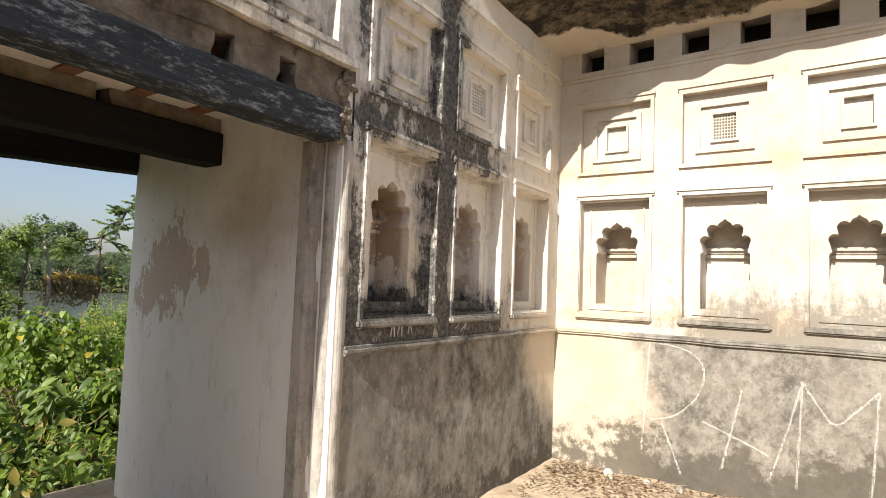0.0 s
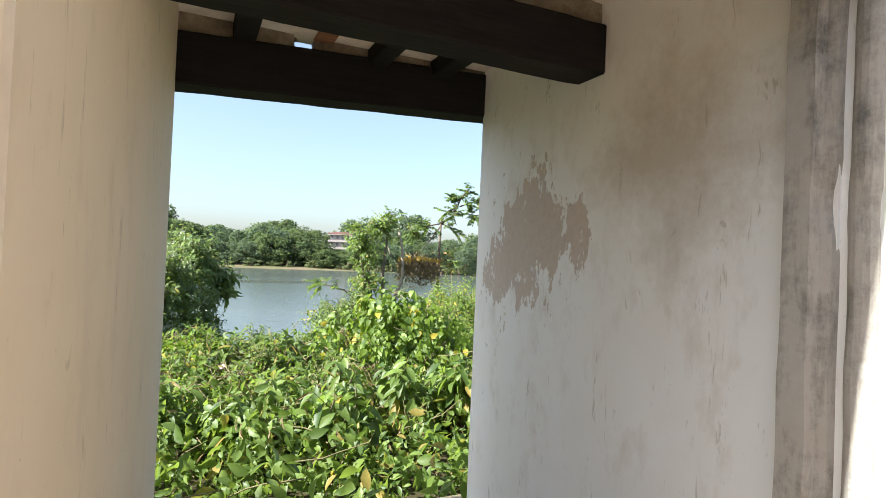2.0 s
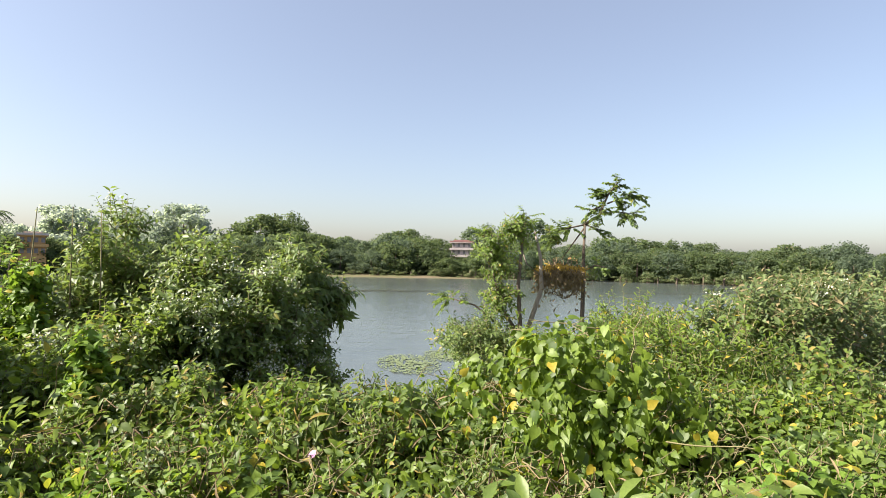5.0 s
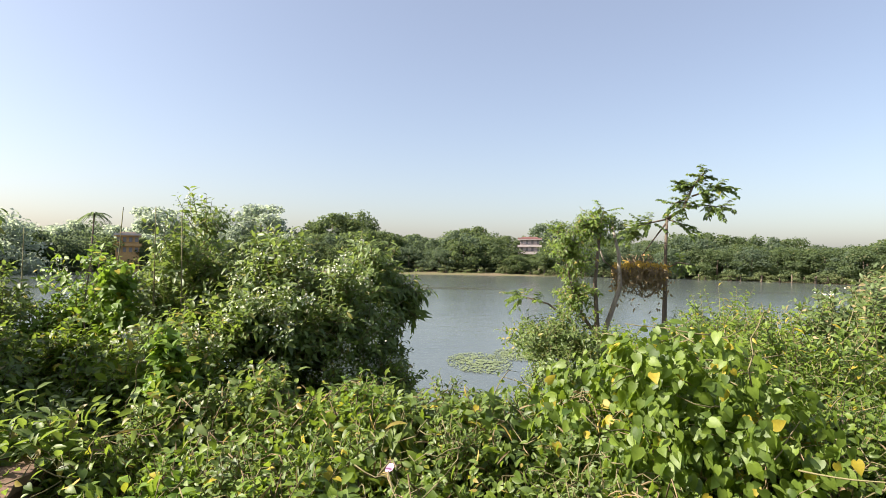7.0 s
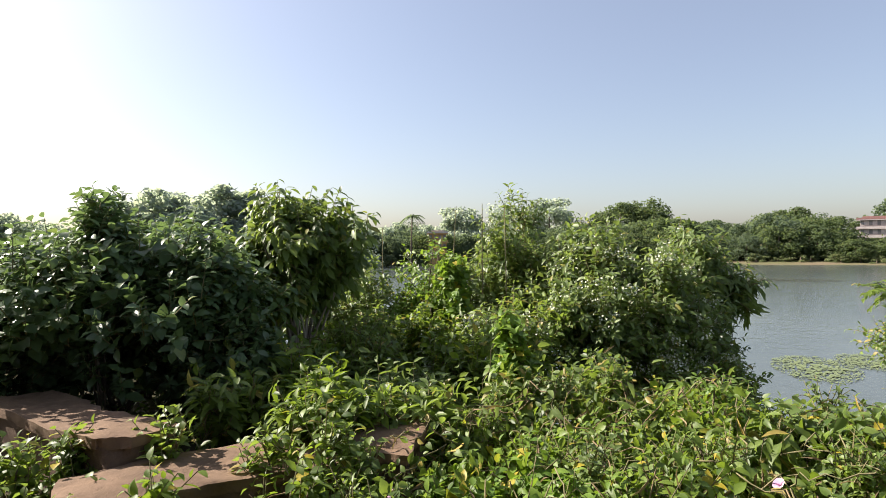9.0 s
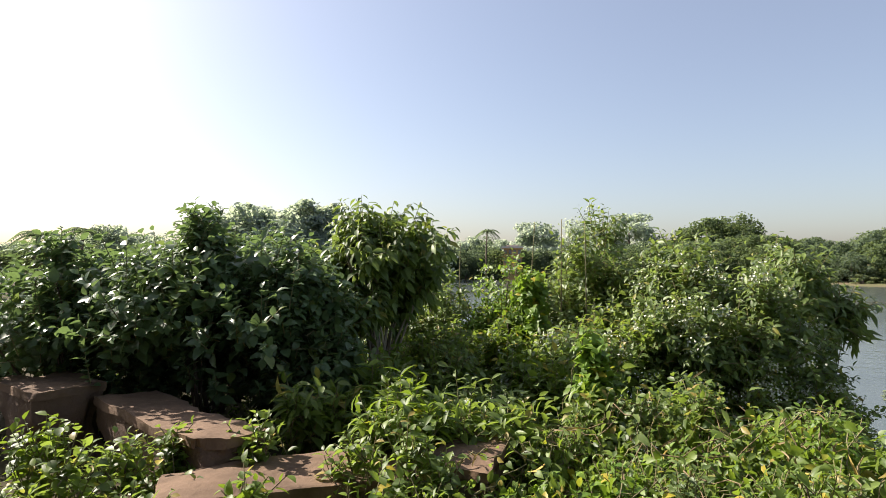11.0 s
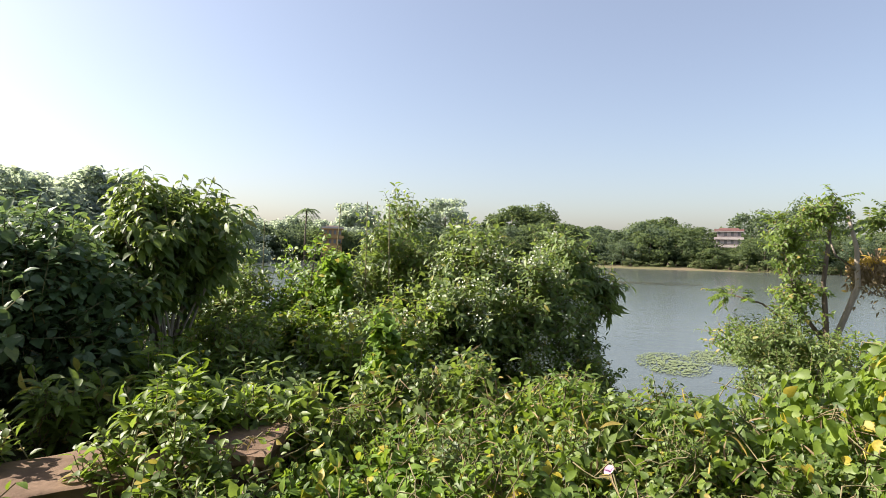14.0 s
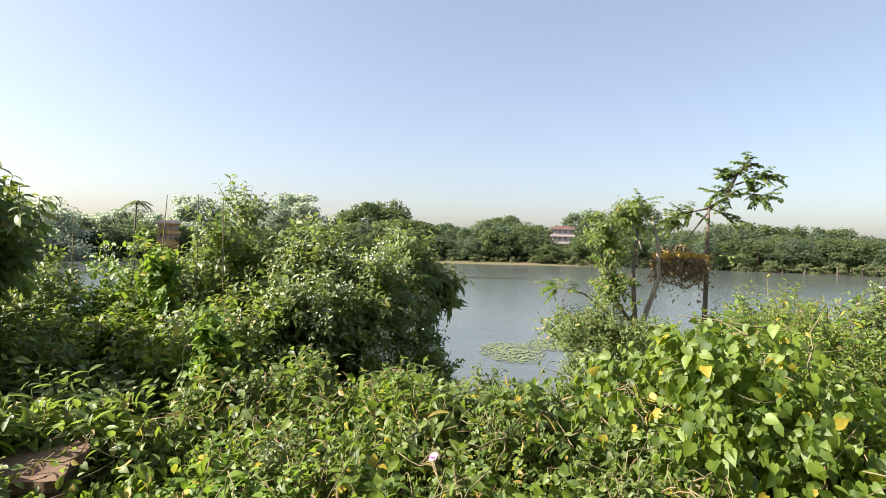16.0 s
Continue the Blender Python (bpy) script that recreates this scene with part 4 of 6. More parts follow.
gr = structure("ground", bm, ground_material(), "earth and grassy bank running round the pond", "ground")
gr.data.polygons.foreach_set("use_smooth", [True] * len(gr.data.polygons))
bm = bmesh.new()
bmesh.ops.create_circle(bm, cap_ends=True, segments=64, radius=210)
bmesh.ops.translate(bm, verts=bm.verts, vec=(-222, 40, WATER))
structure("water", bm, m_water, "calm grey-blue pond water with faint ripples", "water")


def blot(name, cx, cy, rx, ry, z, mat, label, cat, seed):
    """Flat floating patch with an uneven, holed outline."""
    vs, fs = [], []
    rng = random.Random(seed)
    for k in range(1300):
        a, q = rng.random() * 6.283, math.sqrt(rng.random())
        x, y, r = cx + rx * q * math.cos(a), cy + ry * q * math.sin(a), (0.02 + 0.13 * rng.random() ** 3 * (1 - q * 0.7)) * min(rx, ry) * 0.6
        o = len(vs)
        n = 9
        vs += [(x + r * 1.6 * (0.7 + 0.5 * rng.random()) * math.cos(6.283 * i / n) * (rx / ry) ** 0.3, y + r * (0.7 + 0.5 * rng.random()) * math.sin(6.283 * i / n), z + 0.00003 * k) for i in range(n)]
        fs.append(tuple(range(o, o + n)))
    return tagged(new(name, mesh_of(name, vs, fs, mat)), label, cat, kind="stuff")


# ---- plants ----
TEMPLATES = {
    "ovate": ([(0, 0, 0), (0.18, -0.62, 0.07), (0.18, 0, 0), (0.18, 0.62, 0.07), (0.42, -1.0, 0.10), (0.42, 0, 0.01), (0.42, 1.0, 0.10), (0.70, -0.72, 0.04), (0.70, 0, -0.02), (0.70, 0.72, 0.04), (1, 0, -0.12)],
              [(0, 2, 1), (0, 3, 2), (1, 2, 5, 4), (2, 3, 6, 5), (4, 5, 8, 7), (5, 6, 9, 8), (7, 8, 10), (8, 9, 10)]),
    "heart": ([(0, 0, 0), (-0.14, -0.42, 0.05), (0.02, -0.88, 0.09), (0.02, 0.88, 0.09), (-0.14, 0.42, 0.05), (0.28, -1.0, 0.09), (0.30, 0, -0.01), (0.28, 1.0, 0.09), (0.60, -0.66, 0.02), (0.62, 0, -0.05), (0.60, 0.66, 0.02), (1, 0, -0.2)],
              [(0, 2, 1), (0, 4, 3), (0, 6, 5, 2), (0, 3, 7, 6), (5, 6, 9, 8), (6, 7, 10, 9), (8, 9, 11), (9, 10, 11)]),
    "oval": ([(0, 0, 0), (0.3, -0.95, 0.10), (0.3, 0, 0), (0.3, 0.95, 0.10), (0.66, -0.75, 0.05), (0.66, 0, -0.01), (0.66, 0.75, 0.05), (1, 0, -0.12)],
             [(0, 2, 1), (0, 3, 2), (1, 2, 5, 4), (2, 3, 6, 5), (4, 5, 7), (5, 6, 7)]),
    "lance": ([(0, 0, 0), (0.24, -0.8, 0.06), (0.24, 0, 0), (0.24, 0.8, 0.06), (0.6, -0.9, 0.04), (0.6, 0, -0.02), (0.6, 0.9, 0.04), (1, 0, -0.18)],
              [(0, 2, 1), (0, 3, 2), (1, 2, 5, 4), (2, 3, 6, 5), (4, 5, 7), (5, 6, 7)]),
    "card": ([(0, 0, 0), (0.5, -1, 0.15), (1, 0, 0), (0.5, 1, 0.15)], [(0, 2, 1), (0, 3, 2)]),
}


def leaves_mesh(name, shape, P, D, N, L, W, mat):
    """One mesh of many leaves: base points P, directions D, upper sides N, lengths L and half-widths W."""
    T, F = TEMPLATES[shape]
    T = np.array(T)
    D = D / np.linalg.norm(D, axis=1, keepdims=True)
    S = np.cross(D, N)
    S /= np.linalg.norm(S, axis=1, keepdims=True) + 1e-9
    U = np.cross(S, D)
    V = (P[:, None] + D[:, None] * (T[None, :, 0:1] * L[:, None, None]) + S[:, None] * (T[None, :, 1:2] * W[:, None, None])
         + U[:, None] * (T[None, :, 2:3] * L[:, None, None]))
    n, k = len(P), len(T)
    me = bpy.data.meshes.new(name)
    me.vertices.add(n * k)
    me.vertices.foreach_set("co", V.reshape(-1).astype(np.float32))
    flat = np.concatenate([np.array(f) for f in F])
    sizes = np.array([len(f) for f in F])
    loops = (flat[None] + (np.arange(n) * k)[:, None]).reshape(-1)
    tot = np.tile(sizes, n)
    me.loops.add(len(loops))
    me.loops.foreach_set("vertex_index", loops.astype(np.int32))
    me.polygons.add(len(tot))
    me.polygons.foreach_set("loop_start", np.concatenate([[0], np.cumsum(tot)[:-1]]).astype(np.int32))
    me.polygons.foreach_set("loop_total", tot.astype(np.int32))
    me.polygons.foreach_set("use_smooth", np.ones(len(tot), dtype=bool))
    me.update(calc_edges=True)
    me.validate()
    me.materials.append(mat)
    return me


def twigs_mesh(name, A, B, r, mat):
    """Thin three-sided twigs from the points A to B."""
    d = B - A
    d = d / (np.linalg.norm(d, axis=1, keepdims=True) + 1e-9)
    u = np.cross(d, np.array([0.31, 0.52, 0.8]))
    u /= np.linalg.norm(u, axis=1, keepdims=True) + 1e-9
    w = np.cross(d, u)
    vs, fs = [], []
    for k in range(3):
        a = 2.0944 * k
        vs.append(A + (u * math.cos(a) + w * math.sin(a)) * r)
    for k in range(3):
        a = 2.0944 * k
        vs.append(B + (u * math.cos(a) + w * math.sin(a)) * r * 0.5)
    V = np.stack(vs, 1).reshape(-1, 3)
    for i in range(len(A)):
        o = 6 * i
        fs += [(o, o + 1, o + 4, o + 3), (o + 1, o + 2, o + 5, o + 4), (o + 2, o, o + 3, o + 5)]
    return mesh_of(name, V.tolist(), fs, mat)


def shoots_leaves(rng, tips, dirs, m, length, L, W, spread=1.0, droop=0.35, up=0.8):
    """Leaves set alternately along shoots that end near tips."""
    n = len(tips)
    k = np.arange(m)
    t = (k + 0.6) / m
    dirs = dirs / np.linalg.norm(dirs, axis=1, keepdims=True)
    side = np.cross(dirs, rng.normal(size=(n, 3)))
    side /= np.linalg.norm(side, axis=1, keepdims=True) + 1e-9
    oth = np.cross(dirs, side)
    sl = length * rng.uniform(0.6, 1.3, (n, 1, 1))
    P = tips[:, None] + dirs[:, None] * (t[None, :, None] - 0.6) * sl
    ang = (k * 2.4)[None] + rng.uniform(0, 6.28, (n, 1))
    rad = side[:, None] * np.cos(ang)[..., None] + oth[:, None] * np.sin(ang)[..., None]
    D = rad * spread + dirs[:, None] * (0.35 + 0.5 * t)[None, :, None] + np.array([0, 0, -droop])
    D = D + rng.normal(scale=0.18, size=D.shape)
    N = np.array([0.2, -0.4, up * 0.9]) + dirs[:, None] * 0.8 + rng.normal(scale=0.35, size=D.shape)
    s = rng.uniform(0.6, 1.2, (n, m)) * (1 - 0.35 * t)[None]
    return P.reshape(-1, 3), D.reshape(-1, 3), N.reshape(-1, 3), (L * s).reshape(-1), (W * s).reshape(-1), tips - dirs * sl[:, 0] * 0.6, tips + dirs * sl[:, 0] * 0.35


def clumped(rng, c, R, n, k, seed, low=-0.4, size=0.42, inner=0.3):
    """Shoot tips on many small leafy clumps that sit on a lumpy ellipsoid, so that the outline is uneven and dark gaps stay between them."""
    mid, _ = lumps(rng, c, np.array(R) * 0.78, k, 0.55, low, 0.3, 1.4, seed)
    T, O = [], []
    for i, p in enumerate(mid):
        s = size * rng.uniform(0.6, 1.25)
        t, o = lumps(rng, p, np.array(R) * s * np.array([1, 1, 0.8]), max(3, int(n / k)), inner, -0.25, 0.35, 2.0, seed + i)
        T.append(t), O.append(o)
    return np.concatenate(T), np.concatenate(O)


def lumps(rng, c, R, n, inner=0.0, low=-0.35, rough=0.3, freq=1.6, seed=0.0):
    """Points on, or in, a lumpy ellipsoid, with outward directions."""
    v = rng.normal(size=(n * 3, 3))
    v /= np.linalg.norm(v, axis=1, keepdims=True)
    v = v[v[:, 2] > low][:n]
    q = np.array([1 + rough * (noise.noise(Vector(p) * freq + Vector((seed, seed, 0))) * 1.3 + 0.5 * noise.noise(Vector(p) * freq * 2.9 + Vector((seed, 9, 0)))) for p in v])
    q = q * (1 - inner * rng.random(len(v)) ** 1.5)
    R = np.array(R)
    out = v / R
    out /= np.linalg.norm(out, axis=1, keepdims=True)
    return np.array(c) + v * R * q[:, None], out


def bush(name, c, R, shoots, leaf, shape, m, length, L, W, label, category="shrub", seed=1, base=None, droop=0.35, stems=9, up=0.45, inner=0.35, rough=0.3,
         freq=1.6, low=-0.35, flowers=0, group="", stem_mat=None, clumps=16, spread=1.0, lean=(0, 0, 0)):
    """A shrub: stems from its foot, a crown of leafy shoots with an uneven outline, and flower heads where it has them."""
    rng = np.random.default_rng(seed)
    base = base if base is not None else (c[0], c[1], ground_height(c[0], c[1]))
    thing = tagged(empty(name, *base), label, category, group)
    o = np.array(base)
    if R[0] > 0.55:
        L, W, m, shoots, clumps = 0.8 * L, 0.8 * W, m + 3, int(1.35 * shoots), int(1.3 * clumps)
    if c[0] < -9 and shape == "ovate":
        shape = "oval"
    tips, out = clumped(rng, np.array(c), R, shoots, clumps, seed * 1.7, low)
    d = out * 0.8 + np.array([0, 0, up]) + np.array(lean) + rng.normal(scale=0.35, size=out.shape)
    P, D, N, LL, WW, A, B = shoots_leaves(rng, tips, d, m, length, L, W, spread, droop)
    ob = new("crown", leaves_mesh("crown", shape, P - o, D, N, LL, WW, leaf))
    ob.parent = thing
    tagged(ob, kind="stuff")
    ob = new("brushwood", twigs_mesh("brushwood", A - o, B - o, 0.003 + 0.007 * length, m_twig))
    ob.parent = thing
    tagged(ob, kind="stuff")
    pick = rng.choice(len(tips), min(stems, len(tips)), replace=False)
    for i in pick:
        e = tips[i] - o
        f = rng.normal(scale=0.12, size=3) * R[0]
        path = [(e * s * np.array([s, s, 1]) ** 0.5 + f * math.sin(3.14 * s)) for s in np.linspace(0, 1, 7)]
        path[0] = path[0] - np.array([0, 0, 0.1])
        st = new("stem", tubes("stem", [([tuple(p) for p in path], [max(0.006, (0.028 if R[2] > 0.6 else 0.012) * (1 - 0.8 * s)) for s in np.linspace(0, 1, 7)])], stem_mat or m_bark))
        st.parent = thing
    if flowers:
        top = tips[np.argsort(-tips[:, 2] + rng.normal(scale=R[2] * 0.6, size=len(tips)))][:flowers]
        q = np.repeat(top, 26, axis=0) + rng.normal(scale=(0.06, 0.06, 0.04), size=(flowers * 26, 3)) + np.array([0, 0, 0.05])
        n = len(q)
        fl = new("blossom", leaves_mesh("blossom", "card", q - o, rng.normal(size=(n, 3)), rng.normal(size=(n, 3)), np.full(n, 0.032), np.full(n, 0.015), m_flower))
        fl.parent = thing
        tagged(fl, "small whitish flower heads", kind="stuff")
    return thing


def carpet(name, region, height, n, leaf, shape, L, W, label, seed, lift=0.16, tilt=0.55, origin=None, droop=0.2, relief=0.95):
    """Creeping leaves over a mound: height(x, y) gives its skin; region gives points."""
    rng = np.random.default_rng(seed)
    o = np.array(origin)
    thing = tagged(empty(name, *origin), label, "creeper")
    pts = []
    while len(pts) < n:
        x, y = region(rng)
        h = height(x, y)
        if h is not None:
            e = 0.05
            hx, hy = height(x + e, y), height(x, y + e)
            g = (0 if hx is None else (hx - h) / e, 0 if hy is None else (hy - h) / e)
            pts.append((x, y, h, g[0], g[1]))
    a = np.array(pts)
    N = np.stack([-a[:, 3], -a[:, 4], np.ones(n)], 1)
    N /= np.linalg.norm(N, axis=1, keepdims=True)
    depth = rng.random(n) ** 1.6
    holes = np.array([max(0.0, bumpy(q[0], q[1], 3.4, seed) + 0.06) + 0.5 * max(0.0, bumpy(q[0], q[1], 7.5, seed + 3)) for q in pts])
    P = a[:, :3] + N * (lift * (1 - 2.2 * depth) - relief * holes)[:, None]
    N2 = N * 0.8 + np.array([0.3, -0.45, 0.15]) + rng.normal(scale=tilt, size=N.shape)
    fall = np.array([0, 0, -1.0]) + N * N[:, 2:3]
    D = np.cross(N2, rng.normal(size=N.shape)) * 0.8 + fall * 1.6 + np.array([0, 0, -droop]) + rng.normal(scale=0.25, size=N.shape)
    s = rng.uniform(0.5, 1.15, n)
    return thing, P - o, D, N2, L * s, W * s, rng


def add_carpet(thing, name, shape, P, D, N, L, W, leaf, spot, count=260, seed=1):
    """The carpet's leaves: those round the spot that is passed nearest as leaves of their own, the rest joined; and trailing stems."""
    o = np.array(thing.location)
    near = np.zeros(len(P), bool)
    near[np.argsort(np.linalg.norm(P + o - np.array(spot), axis=1))[:count]] = True
    l0, w0 = float(L.mean()), float(W.mean())
    one = leaves_mesh("leaf", shape, np.zeros((1, 3)), np.array([[1.0, 0, 0]]), np.array([[0, 0, 1.0]]), np.array([l0]), np.array([w0]), leaf)
    for p, d, n_, l in zip(P[near], D[near], N[near], L[near]):
        d = Vector(d).normalized()
        side = Vector(n_).cross(d).normalized()
        ob = new("leaf", one)
        ob.parent = thing
        ob.matrix_basis = Matrix.Translation(p) @ Matrix((d, side, d.cross(side))).transposed().to_4x4() @ Matrix.Diagonal((l / l0, l / l0, l / l0, 1))
    rng = np.random.default_rng(seed)
    for k in rng.choice(len(P), 60, replace=False):
        p = P[k]
        path = [p]
        h = rng.normal(size=3) * np.array([1, 1, 0.25])
        for _ in range(6):
            h = h + rng.normal(scale=0.5, size=3) * np.array([1, 1, 0.4])
            q = path[-1] + 0.11 * h / np.linalg.norm(h)
            path.append(q)
        new("stem", tubes("stem", [([tuple(q) for q in path], [0.006, 0.006, 0.005, 0.005, 0.004, 0.004, 0.003])], m_twig, 5)).parent = thing
    P, D, N, L, W = P[~near], D[~near], N[~near], L[~near], W[~near]
    ob = new(name, leaves_mesh(name, shape, P, D, N, L, W, leaf))
    ob.parent = thing
    tagged(ob, kind="stuff")


def bumpy(x, y, f, s):
    return noise.noise(Vector((x * f, y * f, s)))


def front_skin(x, y):
    """The skin of the low growth in front of the terrace."""
    s = -4.5 - x
    h = -0.10 + 0.12 * smooth(2.2, 4.2, s) + 0.26 * bumpy(x, y, 0.8, 21) + 0.24 * bumpy(x, y, 1.3, 2) + 0.22 * bumpy(x, y, 2.7, 6)
    h -= 0.9 * smooth(4.6, 6.4, s + 1.6 * bumpy(x, y, 0.7, 11))
    return h - 0.32 * smooth(-0.9, -2.0, y)


def mound_skin(x, y):
    dx, dy = (x + 8.55) / 0.88, (y - 3.12) / 0.74
    r = dx * dx + dy * dy
    if r > 1.9:
        return None
    return -0.12 + 0.80 * math.exp(-(r ** 1.5) * 0.55) + 0.16 * bumpy(x, y, 2.1, 3) + 0.16 * bumpy(x, y, 5, 8)


def rect(x0, x1, y0, y1):
    return lambda rng: (rng.uniform(x0, x1), rng.uniform(y0, y1))


# vine mound
th, P, D, N, L, W, rng = carpet("vine_mound", rect(-9.9, -6.7, 1.2, 4.8), mound_skin, 4300, l_vine, "heart", 0.095, 0.038, "bright green heart-leaved vine smothering a mound", 5, 0.26, 0.7, (-7.75, 2.75, -0.3), 0.5, 1.1)
add_carpet(th, "foliage", "heart", P, D, N, L, W, l_vine, (-7.3, 2.6, 0.7), 290, 1)
# low creepers on the terrace edge
th, P, D, N, L, W, rng = carpet("creeper", rect(-10.0, -4.75, -1.6, 6.0), front_skin, 24000, l_herb, "ovate", 0.088, 0.02, "tangled green creepers and herbs over the terrace edge", 8, 0.22, 0.95, (-6.5, 1.0, -0.3))
add_carpet(th, "foliage", "ovate", P, D, N, L, W, l_herb, (-6.2, 1.6, 0.3), 280, 2)
th, P, D, N, L, W, rng = carpet("creeper", rect(-9.8, -5.3, -1.2, 4.8), front_skin, 5200, l_vine, "heart", 0.082, 0.03, "light green heart-leaved creeper trailing over herbs", 9, 0.26, 0.8, (-6.5, 1.4, -0.3))
add_carpet(th, "foliage", "heart", P, D, N, L, W, l_vine, (-7.4, 0.8, 0.3), 250, 3)
th, P, D, N, L, W, rng = carpet("creeper", rect(-8.6, -4.9, -4.6, -0.6), front_skin, 7500, l_herb, "ovate", 0.085, 0.022, "green herbs growing between broken masonry", 10, 0.2, 0.9, (-6.5, -2.5, -0.3))
add_carpet(th, "foliage", "ovate", P, D, N, L, W, l_herb, (-6.3, -1.4, 0.2), 250, 4)
th, P, D, N, L, W, rng = carpet("creeper", rect(-7.0, -4.3, -0.6, 5.2), front_skin, 3500, l_herb, "ovate", 0.15, 0.036, "fresh broad-leaved green creeper beside the terrace", 17, 0.28, 1.1, (-6.0, 1.6, -0.3))
add_carpet(th, "foliage", "ovate", P, D, N, L, W, l_herb, (-5.9, 1.6, 0.3), 280, 7)
th, P, D, N, L, W, rng = carpet("dry_creeper", rect(-9.6, -5.2, -1.5, 4.5), front_skin, 2200, l_dry, "lance", 0.17, 0.009, "withered brown strands among green creepers", 13, 0.26, 1.0, (-6.6, 1.2, -0.3))
add_carpet(th, "foliage", "lance", P, D, N, L, W, l_dry, (-7.6, 0.8, 0.3), 100, 6)
# pale trailing stems over the creepers
rng = np.random.default_rng(31)
th = tagged(empty("trailing_vine", -7.8, 1.2, -0.2), "pale twining stems trailing over the creepers", "vine")
for nm, mt, count in (("green_tangle", m_twig, 130), ("dry_tangle", m_dry, 60)):
    runs = []
    for _ in range(count):
        x, y, a = rng.uniform(-9.4, -6.2), rng.uniform(-1.6, 4.2), rng.uniform(0, 6.28)
        path = []
        for j in range(9):
            path.append((x + 7.8, y - 1.2, front_skin(x, y) + 0.2 + rng.uniform(0.02, 0.1) + 0.06 * math.sin(j * 0.9 + a) + 0.13))
            a += rng.normal(scale=0.45)
            x, y = x + 0.075 * math.cos(a), y + 0.075 * math.sin(a)
        runs.append((path, [0.0045] * 6 + [0.004, 0.003, 0.002]))
    ob = new(nm, tubes(nm, runs, mt, 4))
    ob.parent = th
    tagged(ob, kind="stuff")
# bank below, towards the water
def bank_skin(x, y):
    return ground_height(x, y) + 0.55 + 0.3 * bumpy(x, y, 0.9, 5)


th, P, D, N, L, W, rng = carpet("undergrowth", rect(-20, -8.4, -9, 14), bank_skin, 26000, l_shrub, "oval", 0.13, 0.03, "rough green undergrowth on the pond bank", 12, 0.3, 0.7, (-13, 1.0, -2.5))
add_carpet(th, "foliage", "oval", P, D, N, L, W, l_shrub, (-9, 1, -0.3), 120, 5)

# shrubs: centre, radii, count of shoots, leaf
bush("thicket", (-13.6, -2.35, 0.5), (1.2, 0.85, 1.55), 520, l_shrub, "ovate", 9, 0.6, 0.22, 0.05, "tall green leader of the thicket with open twigs", seed=21, flowers=30, stems=12, clumps=24, low=-0.8)
bush("thicket", (-13.1, -3.4, 0.1), (1.1, 0.8, 1.45), 420, l_lime, "ovate", 8, 0.5, 0.18, 0.048, "yellow-green shrub draped with climbing vine", seed=24, flowers=20, clumps=20, low=-0.8)
bush("thicket", (-13.0, -0.9, 0.4), (1.0, 0.8, 1.4), 460, l_shrub, "ovate", 9, 0.6, 0.23, 0.05, "dense green thicket with whitish flower heads", seed=48, flowers=60, stems=12, clumps=22, low=-0.8)
bush("thicket", (-13.9, 0.45, 0.35), (0.9, 0.62, 1.5), 330, l_shrub, "lance", 12, 0.65, 0.26, 0.042, "green shrub with drooping narrow leaves", seed=22, droop=0.8, flowers=20, clumps=18, low=-0.8)
bush("thicket", (-12.5, -0.05, 0.2), (0.9, 0.75, 1.3), 340, l_shrub, "ovate", 9, 0.5, 0.2, 0.044, "green flowering thicket above the water", seed=49, flowers=60, clumps=20, low=-0.8)
bush("thicket", (-12.0, 0.05, -0.5), (0.9, 0.75, 1.1), 380, l_herb, "ovate", 8, 0.4, 0.15, 0.036, "pale green flowering shrub by the water", seed=23, flowers=110, clumps=20, low=-0.8)
bush("thicket", (-11.2, -1.5, 0.0), (0.7, 0.8, 0.95), 280, l_herb, "ovate", 8, 0.45, 0.19, 0.045, "mid-green shrub with upright leafy stems", seed=41, flowers=25, low=-0.8)
bush("thicket", (-11.6, -0.6, 0.25), (0.6, 0.6, 0.95), 240, l_shrub, "ovate", 8, 0.45, 0.2, 0.045, "mid-green shrub hung with flower heads", seed=50, flowers=50, low=-0.8)
bush("thicket", (-11.3, -2.9, -0.1), (0.8, 0.8, 0.9), 260, l_vine, "ovate", 8, 0.45, 0.19, 0.048, "bright green shrub with broad leaves", seed=51, flowers=5, low=-0.8)
bush("thicket", (-12.4, 0.95, -0.65), (0.6, 0.42, 0.62), 230, l_herb, "ovate", 8, 0.4, 0.14, 0.036, "pale flowering shrub sloping down to the water", seed=63, flowers=22, low=-0.8)
bush("thicket", (-13.2, 0.65, -0.15), (0.7, 0.45, 0.9), 240, l_shrub, "ovate", 9, 0.45, 0.18, 0.042, "green shrub leaning over the water", seed=64, flowers=25, low=-0.8)
bush("thicket", (-14.2, 0.95, 0.72), (0.5, 0.42, 0.32), 70, l_shrub, "lance", 12, 0.8, 0.32, 0.045, "drooping leafy branches hanging out over the water", seed=66, droop=0.9, stems=6, clumps=7)
bush("vine_column", (-12.3, -2.95, 0.5), (0.4, 0.4, 0.95), 180, l_lime, "heart", 6, 0.3, 0.15, 0.055, "lime-green vine hanging over the thicket", category="vine", seed=65, stems=4, low=-0.8, clumps=12)
bush("vine_column", (-9.7, -1.05, 0.15), (0.28, 0.28, 0.62), 150, l_lime, "heart", 6, 0.25, 0.13, 0.05, "lime-green vine climbing a slender stump", category="vine", seed=25, stems=3, low=-0.8, clumps=8)
bush("shrub", (-9.9, -2.4, -0.65), (0.9, 0.8, 0.7), 260, l_shrub, "ovate", 8, 0.4, 0.16, 0.038, "low green shrub among creepers", seed=26)
